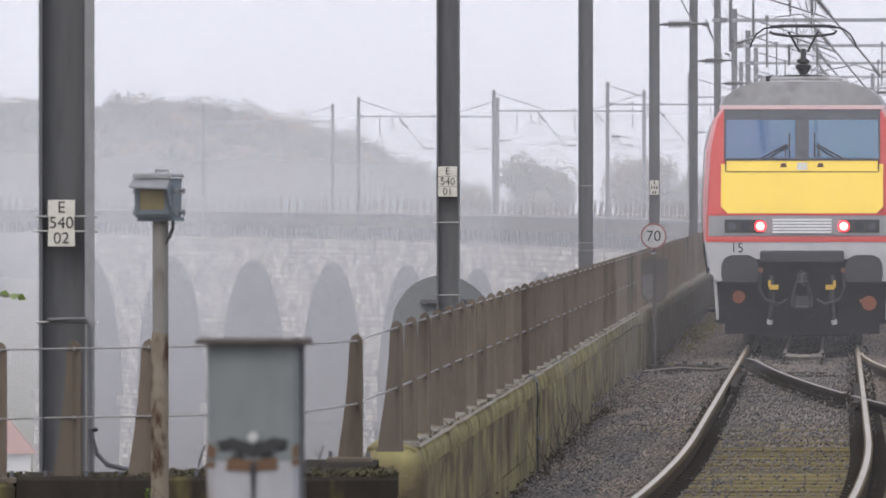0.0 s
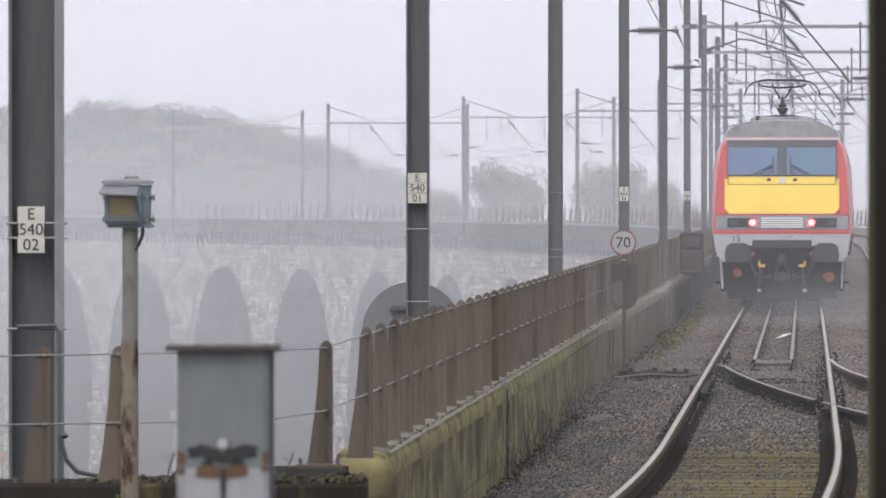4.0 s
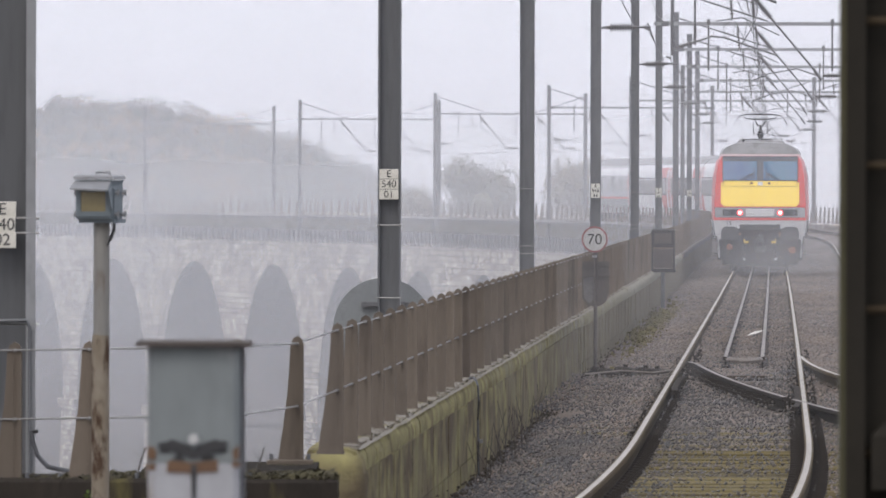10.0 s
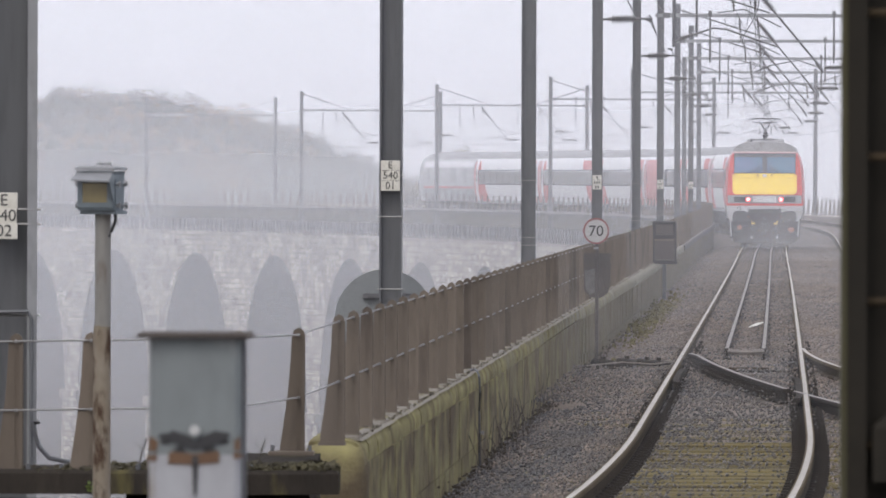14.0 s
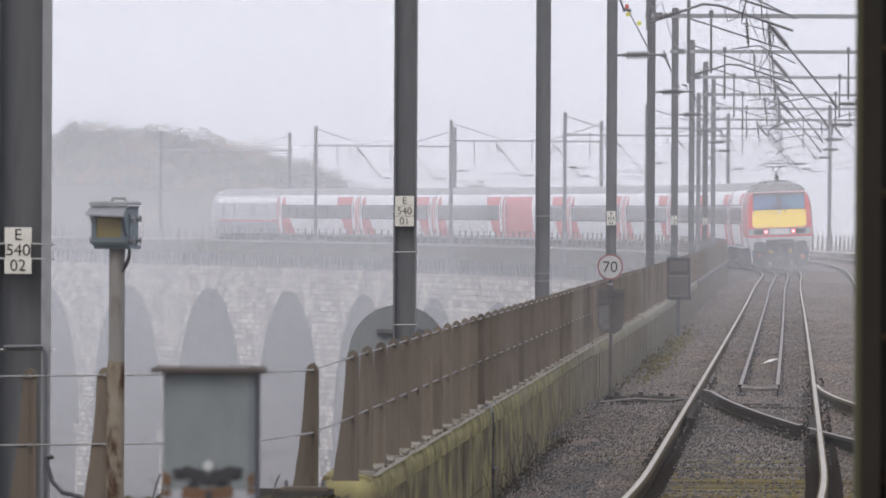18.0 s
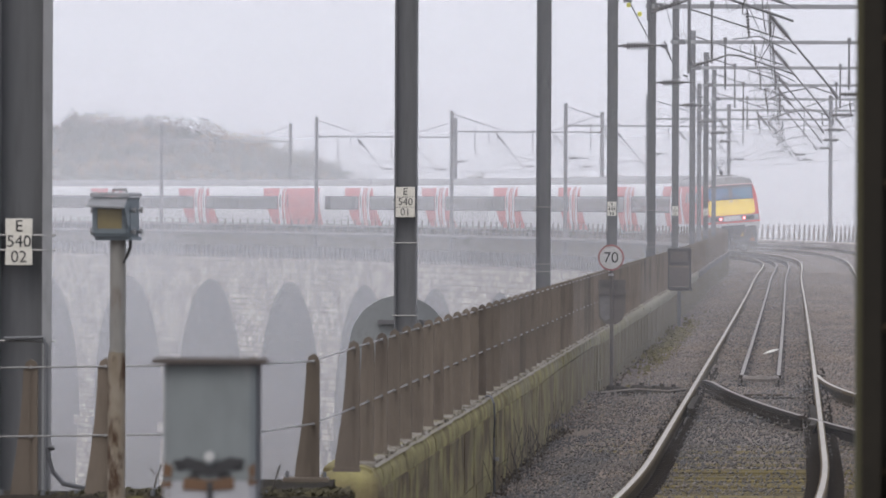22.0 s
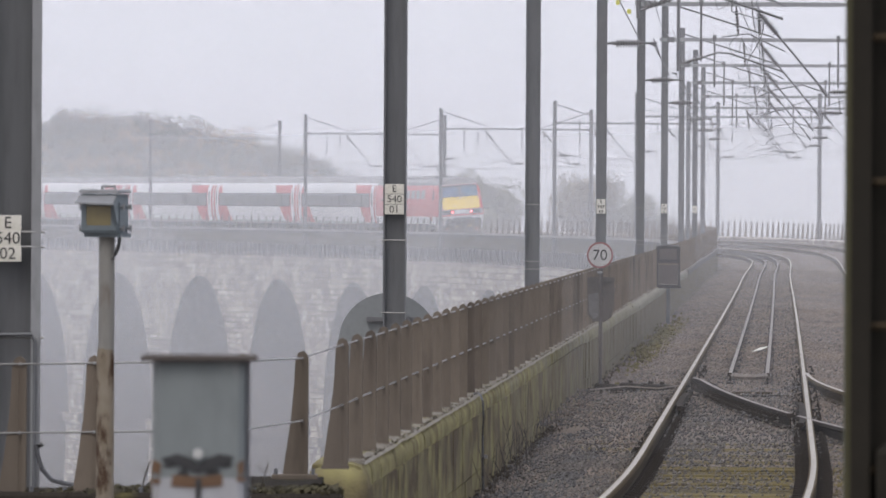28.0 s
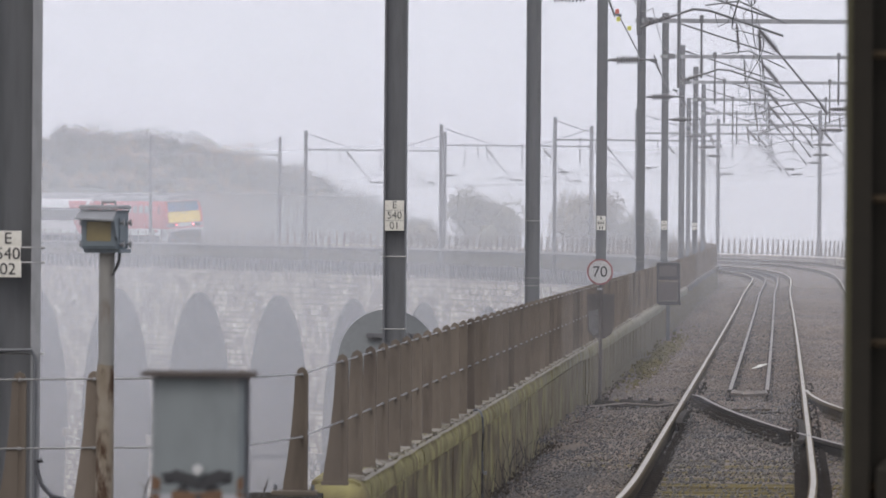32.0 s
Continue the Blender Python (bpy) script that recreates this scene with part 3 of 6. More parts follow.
def sleepers():
    root = thing("sleepers", "old timber sleepers half sunk in ballast", "sleepers", kind="structure")
    a = Geo().chip(0, 0, 0, 2.6, 0.26, 0.16, 0.012).mesh("sleeper")
    a.materials.append(timber)
    wide = Geo().chip(0, 0, 0, 4.4, 0.28, 0.16, 0.012).mesh("long_timber")
    wide.materials.append(timber)
    board = Geo().chip(0, 0, 0, 1.36, 0.56, 0.07, 0.012).mesh("crossing_board")
    board.materials.append(timber)
    for k in range(14):
        part("crossing_board", board, None, root, m=place(46.3 + 0.98 * k, 0.0, -0.183 + 0.004 * math.sin(k * 2.3)))
    s, k = 46.0, 0
    while s < 240:
        long = 66 < s < 108
        part("sleeper", wide if long else a, None, root, m=place(s, 0.8 if long else 0.0, -0.232 + 0.008 * math.sin(k * 1.7) - (0.0 if s < 67 else 0.015 if s < 76 else 0.04)))
        s += 0.66
        k += 1
    ch = Geo().box(0, 0, 0, 0.13, 0.13, 0.035).box(0.02, 0, 0.03, 0.05, 0.06, 0.04)
    chair = ch.mesh("rail_chair")
    chair.materials.append(chair_dark)
    s = 46.0
    while s < 120:
        for o in (-0.85, -0.66, 0.66, 0.85):
            part("rail_chair", chair, None, root, m=place(s, o, -0.135))
        if 83 < s < 104:
            for o in (-0.1, 0.09):
                part("rail_chair", chair, None, root, m=place(s, crossing(s) + o, -0.085))
        s += 0.66
    return root


def stones():
    """Loose ballast where the camera sees single stones: dry brown ones, and wet dark ones between the rails and by the
    wall, which also paint the shade between the boards.
    """
    rnd, dry, wet, chips = random.Random(5), Geo(), Geo(), Geo()
    for k in range(165000):
        s = 44 + 300 * rnd.random() ** 1.8
        o = rnd.uniform(-2.12, 3.3 + s * 0.01)
        if k > 151000:
            s, o = rnd.uniform(44, 70), rnd.uniform(-1.5, -0.85)
        d = abs(abs(o) - 0.753)
        if d < 0.06:
            continue
        inside = abs(o) < 0.7
        patch = noise.noise(Vector((s * 0.11, o * 1.3, 3)))
        bare = inside and s < 61 and o > -0.4 + 0.5 * patch + max(0, s - 56.5) * 0.2
        if bare and (s - 46.3 + 0.32) % 0.98 < 0.62 and rnd.random() < 0.94:
            continue
        if inside and 63 < s < 67 and o > -0.35 + 0.3 * patch and rnd.random() < 0.6:
            continue
        if inside and 66 < s < 80 and o > -0.1 + 0.4 * patch and rnd.random() < 0.35:
            continue
        z = -0.165 if o > -1.35 else -0.165 - 0.2 * min(1, -1.35 - o)
        if d < 0.26 and s > 66:
            z += (0.26 - d) * 0.36 * min(1, (s - 66) / 25)
        if 83 < s < 104.5:
            e = abs(o - crossing(s))
            if e < 0.05:
                continue
            z = max(z, -0.165 + max(0, 0.3 - e) * 0.34)
        r = rnd.uniform(0.008, 0.022) * (1 + s / 300)
        p = spot(s, o, z + rnd.uniform(-0.012, 0.03) + (0.02 if k > 151000 else 0), False)
        pts = [p + Vector((rnd.uniform(0.6, 1) * r * i, rnd.uniform(0.6, 1.1) * r * j, rnd.uniform(0.4, 0.9) * r * k)) for i, j, k in ((1, 0, 0), (-0.5, 0.9, 0), (-0.5, -0.9, 0), (0.2, 0.1, 1), (0, 0, -1))]
        # Between boards every stone is a dark one: the gaps' shade, put into colour.
        damp_or_shade = 2.0 if bare else (1.0 if inside else 0.95 if o < -1.2 else 0.45) * max(0.12, min(1, (125 - s) / 40)) + 0.45 * patch
        (chips if rnd.random() < 0.02 else wet if rnd.random() < damp_or_shade else dry).add(pts, [(0, 1, 3), (1, 2, 3), (2, 0, 3), (1, 0, 4), (2, 1, 4), (0, 2, 4)])
    # Pale stones paint the white glints of the wet ballast.
    solid("pale_stone_chips", chips, mortar_pale, "scattered pale stones painting glints on the wet ballast", "ballast", kind="stuff")
    solid("wet_ballast_stones", wet, gravel_wet, "wet black and grey ballast stones between the rails, some painting the shade between boards", "ballast", kind="stuff")
    return solid("ballast_stones", dry, gravel, "loose brown and grey ballast stones", "ballast", kind="stuff")


# ---- parapet walls and fence ----
def parapet(name, off, side, s0, s1, label):
    """A low wall of squared stones under a coping, side: which way its outer face looks."""
    root = thing(name, label, "parapet wall", kind="structure")
    core = Geo()
    core.loft([[by_wall(s, off + side * 0.03, -0.6), by_wall(s, off + side * 0.03, 0.36), by_wall(s, off + side * 0.33, 0.36), by_wall(s, off + side * 0.33, -0.6)] for s in steps(s0, s1, 5)])
    part("wall_core", core, stone_moss if s0 < 60 else stone_far, root)
    return root


def bulge(s):
    """How far the old wall stands out of its line."""
    return float(np.interp(s, (80, 92, 108.5, 112, 140, 158, 185, 200), (0, -0.04, -0.05, 0.01, 0.02, 0.05, 0.03, 0.0)))


def left_parapet():
    root = parapet("parapet_left", -2.13, -1, 41.2, 760, "low mossy sandstone parapet with lichened coping stones")
    rnd = random.Random(11)
    for row, (z0, z1) in enumerate(((-0.58, -0.12), (-0.11, 0.36))):
        s = 41.3 + row * 0.45
        while s < 175:
            w = rnd.uniform(0.8, 1.35)
            m = set_by_wall(s + w / 2, -2.13 + bulge(s + w / 2) + rnd.uniform(-0.005, 0.004) - 0.1, (z0 + z1) / 2)
            part("stone", Geo().box(0, 0, 0, 0.22, w - 0.004, z1 - z0), stone_moss, root, m=m)
            s += w
    s = 41.3
    while s < 250:
        w = rnd.uniform(1.0, 1.5)
        rings = []
        tilt, drop = rnd.uniform(-0.012, 0.012), rnd.uniform(-0.012, 0.008)
        for i in range(9):
            y = s + 0.002 + i / 8 * (w - 0.004)
            e = 0.024 * noise.noise(Vector((y * 1.1, 4, 0))) + drop - (0.008 if i in (0, 8) else 0)
            f = 0.022 * noise.noise(Vector((y * 0.9, 9, 0))) + tilt * (i / 8 - 0.5) - (0.006 if i in (0, 8) else 0)
            rings.append([by_wall(y, -2.13 + bulge(y) + x, 0.375 + z) for x, z in ((-0.004, -0.03), (0.002 + f, 0.03), (-0.004 + f, 0.085 + e), (-0.03 + f, 0.128 + e), (-0.09, 0.15 + e), (-0.2, 0.155 + e), (-0.34, 0.14 + e), (-0.37, 0.0))])
        part("coping_stone", Geo().loft(rings), stone_cap, root, smooth=50)
        s += w
    part("end_stone", Geo().lump(0.40, 0.5, 0.95, 0.03), stone_moss, root, "rough rounded mossy end stone", smooth=60, m=set_by_wall(41.3, -2.3, 0.01))
    bed = Geo()
    bed.loft([[by_wall(t, -2.14 + 0.02 * noise.noise(Vector((t * 0.6, 0, 7))), 0.505), by_wall(t, -2.185, 0.53 + 0.02 * noise.noise(Vector((t * 1.1, 5, 7)))), by_wall(t, -2.36, 0.53 + 0.02 * noise.noise(Vector((t * 1.3, 1, 7)))), by_wall(t, -2.46, 0.50)] for t in steps(41.5, 250, 0.3)])
    part("mortar_bed", bed, mortar_pale, root, "pale rough mortar under the fence posts", smooth=60)
    far = Geo()
    far.loft([[spot(t, -2.13 + x, z + 0.375, False) for x, z in ((0.02, 0), (0.02, 0.1), (0, 0.15), (-0.6, 0.15), (-0.9, 0.05), (-0.9, -0.05))] for t in steps(s, 760, 5)])
    part("coping", far, stone_coping_dark, root)
    pale, dark, crumb = Geo(), Geo(), random.Random(41)
    for k in range(6000):
        t = 41.5 + 150 * crumb.random() ** 1.3
        p = by_wall(t, -2.15 - 0.12 * crumb.random(), 0.522 + 0.01 * crumb.random())
        leafage(pale if noise.noise(Vector((t * 0.8, k % 3, 6))) > -0.1 else dark, p, crumb.uniform(0.003, 0.010), crumb)
    part("mortar_crumbs", pale, mortar_pale, root, "crumbling pale mortar round the post feet")
    part("moss_crumbs", dark, moss_top, root, "dark moss round the post feet")
    corbels(root)
    return root


def post_mesh():
    """A cast bracket post: a plate that swells to its foot, with a round head and a rib."""
    out = [(0.08, 0.0), (0.08, 0.755), (0.07, 0.792), (0.042, 0.81), (0.014, 0.792), (0.0, 0.75), (-0.006, 0.62), (-0.018, 0.46), (-0.038, 0.3), (-0.06, 0.15), (-0.073, 0.06), (-0.076, 0.0)]
    g = Geo().prism([Vector((x, -0.012, z)) for x, z in out], (0, 0.024, 0))
    g.box(0.066, 0, 0.38, 0.022, 0.045, 0.72).box(0.028, 0, 0.37, 0.012, 0.034, 0.7).box(0.0, 0.0, 0.012, 0.17, 0.06, 0.022)
    g.tube((0.04, -0.03, 0.765), (0.04, 0.03, 0.765), 0.014, 6)
    me = g.mesh("post")
    me.materials.append(iron)
    return me


def fence(name, spots, wires, label):
    root = thing(name, label, "fence")
    me = post_mesh()
    clips = [Geo().chip(0.042, -0.03, z, 0.017, 0.03, 0.016, 0.004).mesh("wire_clip") for z in (0.765, 0.395)]
    for clip in clips:
        clip.materials.append(wire_mat)
    for k, m in enumerate(spots):
        p = part("post", me, None, root, m=m)
        if k < 90:
            for clip in clips:
                part("wire_clip", clip, None, p)
    for pts in wires:
        part("wire", Geo().pipe(pts, 0.005, 5), wire_mat, root)
    return root


def fences():
    a = [40.0 + 2.05 * k for k in range(0, 320)]
    a = [s for s in a if s < 690]
    left = [set_by_wall(s, -2.265, 0.515) for s in a]
    wires = [[by_wall(s, -2.225, z) for s in a] for z in (0.515 + 0.765, 0.515 + 0.395)]
    fence("fence_left", left, wires, "brown cast-iron fence posts strung with two wires on the parapet")
    b = [330 + 2.13 * k for k in range(170)]
    fence("fence_right", [place(s, 6.35, 0.55) for s in b], [[spot(s, 6.4, z, False) for s in b] for z in (0.525 + 0.69, 0.525 + 0.36)], "row of cast-iron fence posts on the outer parapet")
    # the wing where the parapet turns away from the line
    wing = [pose(x, 52.4, 0.495 + 0.007 * i) for i, x in enumerate((-3.12, -2.71, -2.31, -1.91, -1.5, -1.115))] + [pose(-0.868, 57.6, 0.47)]
    tops = [[(-9, 52.2, 1.22)] + [tuple(m.translation + Vector((0.04, -0.02, 0.765))) for m in wing] + [tuple(by_wall(40.0, -2.225, 1.28))],
            [(-9, 52.2, 0.87)] + [tuple(m.translation + Vector((0.04, -0.02, 0.395))) for m in wing] + [tuple(by_wall(40.0, -2.225, 0.91))]]
    root = fence("fence_wing", wing, tops, "brown cast-iron fence posts with two wires on the wing wall")
    for m in wing:
        b = m.translation
        low = 0.535 if b.y > 55 else 0.57
        plate = part("base_plate", Geo().chip(0, 0, 0, 0.27, 0.26, 0.03, 0.006), iron, root, m=pose(b.x, b.y, low))
        for x in (-0.11, 0.11):
            part("bolt", Geo().tube((x, -0.08, 0.01), (x, -0.08, 0.05), 0.012, 6), steel, plate)


def wing_wall():
    root = thing("parapet_wing", "dark low stone wing wall with a mossy top", "parapet wall", kind="structure")
    part("wall_core", Geo().box(-4.56, 52.75, -0.12, 8.0, 0.7, 1.06), soil_dark, root)
    g, clod = Geo(), random.Random(9)
    for _ in range(5200):
        x = clod.uniform(-4.2, -0.55)
        p = Vector((x, 52.27 + 0.85 * clod.random(), 0.548 + 0.022 * clod.random() + 0.035 * min(1, max(0, (x + 2.6) / 1.2)) + 0.02 * noise.noise(Vector((x * 4, 2, 1)))))
        leafage(g, p, clod.uniform(0.008, 0.026), clod)
    part("moss_tufts", g, moss_top, root, "ragged moss and soil on the wall top")
    rnd, x = random.Random(2), -8.5
    while x < -0.6:
        w = min(rnd.uniform(0.8, 1.5), -0.53 - x)
        part("coping_stone", Geo().chip(0, 0, 0, w - 0.006, 0.9, 0.13, 0.02), soil_dark, root, m=pose(x + w / 2, 52.7, 0.495 + rnd.uniform(-0.012, 0.008) + 0.035 * min(1, max(0, (x + w / 2 + 2.6) / 1.2)), 0, rnd.uniform(-0.5, 0.5), 0))
        x += w
    part("wall_return", Geo().box(-1.2, 55.55, -0.025, 1.0, 4.9, 1.1), soil_dark, root)
    return root


soil_dark = mat("black_wet_stone", (0.04, 0.034, 0.028), (0.026, 0.023, 0.02), rough=0.9, spec=0.05, scale=4, fine=18, bump=0.8, stretch=(1, 1, 0.3), stain=(0.085, 0.075, 0.035), amount=0.35, stain_scale=5, random_value=0.2, depth=0.03)
litter_brown = mat("dead_leaf_litter", (0.085, 0.067, 0.045), (0.055, 0.044, 0.033), rough=0.9, spec=0.1, scale=3, fine=20, bump=0)
moss_top = mat("moss_on_stone", (0.07, 0.062, 0.028), (0.045, 0.04, 0.025), rough=0.95, scale=3, fine=20, bump=0.6, stain=(0.045, 0.038, 0.028), amount=0.5, stain_scale=4, random_value=0.15, depth=0.02)


def right_parapet():
    root = parapet("parapet_right", 6.1, 1, 250, 760, "low sandstone parapet on the outer side of the curve")
    far = Geo()
    far.loft([[spot(t, 6.1 + x, z + 0.375, False) for x, z in ((-0.06, 0), (-0.06, 0.1), (0, 0.15), (0.62, 0.15), (0.8, 0.05), (0.8, -0.05))] for t in steps(250, 760, 5)])
    part("coping", far, stone_far, root)


def trackside_bits():
    th = thing("wall_cable", "black cable hanging down the face of the parapet", "cable")
    part("cable", Geo().pipe([by_wall(s, o, z) for s, o, z in ((63.9, -2.17, 0.535), (63.5, -2.12, 0.55), (63.2, -2.09, 0.535), (63.05, -2.07, 0.49), (63.0, -2.06, 0.36), (63.1, -2.07, 0.2), (62.9, -2.06, 0.02), (63.1, -2.07, -0.15), (63.0, -2.05, -0.4))], 0.0095, 6), plate_black, th)
    part("clip", Geo().box(0, 0, 0, 0.03, 0.05, 0.03), wire_mat, th, m=set_by_wall(63.0, -2.04, 0.02))
    th = thing("point_rodding", "dark rusty rods of the points lying across the ballast", "point rods")
    for k in range(3):
        part("rod", Geo().tube(spot(103.2 + k * 0.5, -2.0, -0.19 + 0.02 * k, False), spot(103.6 + k * 0.4, -0.9, -0.13, False), 0.016, 6), soil_dark, th)
    part("crank_plate", Geo().box(0, 0, 0, 0.4, 0.5, 0.03), soil_dark, th, m=place(103.5, -1.6, -0.14))
    for x, a, z in ((-1.75, 20, -0.1), (-1.45, -12, -0.09), (-1.2, 8, -0.1), (-1.05, -25, -0.11)):
        part("crank", Geo().chip(0, 0, 0, 0.22, 0.3, 0.07, 0.02).tube((0, 0, 0.02), (0, 0, 0.07), 0.03, 8), chair_dark, th, m=place(103.4, x, z) @ pose(0, 0, 0, 0, 6, a))
    part("rod", Geo().pipe([spot(102.6, -1.95, -0.13, False), spot(103.0, -1.5, -0.09, False), spot(102.8, -1.1, -0.11, False), spot(103.2, -0.82, -0.08, False)], 0.011, 6), rail_dull, th, "worn rod")
    th = thing("stretcher_plate", "flat dull steel plate lying between the rails", "steel plate", place(101.6, 0.1, -0.14))
    part("plate", Geo().chip(0, 0, 0, 0.5, 0.12, 0.03, 0.006), rail_rust, th)
    th = thing("point_timber", "dark timber bearer under the points", "timber", place(100.6, 0.1, -0.2))
    part("beam", Geo().chip(0, 0, 0, 2.3, 0.22, 0.12, 0.01), soil_dark, th)
    th = thing("paper_scrap", "pale scrap of litter between the guard rails", "litter", place(136, 0.13, -0.11))
    part("sheet", Geo().prism([Vector((-0.15, 0, -0.01)), Vector((-0.02, -0.3, 0.02)), Vector((0.14, 0.3, 0.075)), Vector((-0.03, 0.2, 0.05))], (0, 0, 0.01)), plate_white, th)
    rnd = random.Random(31)
    for s, o in ((66, -1.98), (68.5, -1.95), (71, -1.99), (75, -1.96), (83, -1.98), (61, -1.97)):
        th = thing("dead_stalks", "thin brown dead weed stalks at the foot of the parapet", "weeds", set_by_wall(s, o, -0.4), "weeds along the wall")
        for _ in range(9):
            a, l, x, y = rnd.uniform(-0.12, 0.14), rnd.uniform(0.25, 0.62), rnd.uniform(-0.05, 0.12), rnd.uniform(-1.2, 1.2)
            part("stalk", Geo().pipe([(x, y, 0), (x + a * 0.3, y, l * 0.6), (x + a, y + 0.02, l)], 0.0024, 4), bark, th)
    th = thing("bramble_shoot", "thin bramble shoot with a few green leaves on the wing wall", "bramble", pose(-2.9, 52.6, 0.56))
    part("stem", Geo().pipe([(0, 0, 0), (-0.03, 0, 0.5), (0.04, 0, 0.85), (0.2, 0, 1.0), (0.27, 0, 0.99)], 0.004, 5), bark, th)
    for k, (x, z) in enumerate(((0.27, 0.99), (0.22, 1.01), (0.31, 1.0), (-0.02, 0.55), (0.0, 0.3))):
        lf = Geo().prism([Vector((0, 0, 0)), Vector((0.025, 0.01, 0.022)), Vector((0.06, 0, 0.008)), Vector((0.03, -0.01, -0.018))], (0, 0.002, 0))
        part("leaf", lf, leaf_green, th, m=pose(x, 0, z, 20 * k, 15 * k, 10 * k))
    th = thing("nettle", "small green weed growing on the wing wall", "weed", pose(-1.86, 52.22, 0.46), "weeds along the wall")
    part("stem", Geo().pipe([(0, 0, -0.03), (0.005, 0, 0.03), (-0.004, 0, 0.07)], 0.003, 5), bark, th)
    for k in range(9):
        lf = Geo().prism([Vector((0, 0, 0)), Vector((0.014, 0.008, 0.010)), Vector((0.034, 0, 0.004)), Vector((0.016, -0.008, -0.008))], (0, 0.002, 0))
        part("leaf", lf, leaf_green, th, m=pose(0.004 * (k % 3 - 1), 0, 0.012 + 0.0065 * k, 15 * (k % 4), -25 + 20 * (k % 3), 137 * k))
    for x in (-1.62, -1.35, -0.98):
        th = thing("dead_stalks", "thin dry stalk growing on the wing wall", "weeds", pose(x, 52.5, 0.56), "weeds along the wall")
        part("stalk", Geo().pipe([(0, 0, 0), (0.02, 0, 0.1), (0.05, 0, 0.19)], 0.004, 4).tube((0.03, 0, 0.13), (-0.01, 0, 0.17), 0.003, 4), bark, th)
    g = Geo()
    for _ in range(2600):
        p = spot(rnd.gauss(158, 15), -1.52 + rnd.gauss(0, 0.2), -0.235 + 0.03 * rnd.random(), False)
        leafage(g, p, rnd.uniform(0.02, 0.05), rnd)
    litter = Geo()
    for _ in range(5000):
        s = 45 + 110 * rnd.random() ** 1.4
        leafage(litter, by_wall(s, -2.1 + abs(rnd.gauss(0, 0.1)), -0.37 + abs(rnd.gauss(0, 0.06))), rnd.uniform(0.006, 0.018), rnd)
    solid("leaf_litter", litter, litter_brown, "dark dead leaves and stalks along the foot of the wall", "leaf litter", kind="stuff")
    solid("low_weeds", g, weed_olive, "low yellow-green weeds beside the parapet", "weeds", kind="stuff")


# ---- overhead line ----
STRUCTURES = (62, 106.5, 154, 202.3, 248.3, 295, 337.3, 380, 423, 465.0, 504.6, 546.2, 588, 631.2)


def insulator(p, q, r=0.06, n=6):
    """A ribbed insulator on a rod from p to q."""
    p, q = Vector(p), Vector(q)
    g = Geo().tube(p, q, r * 0.35, 6)
    d = (q - p)
    for i in range(n):
        a = p + d * (0.12 + 0.76 * (i + 0.5) / n)
        g.tube(a - d * 0.02, a + d * 0.03, r, 8, r * 0.5)
    return g


def level(s):
    """Where a portal stands: its height does not follow the rise of the rails."""
    return place(s, 0, -at(LINE_Z, s))


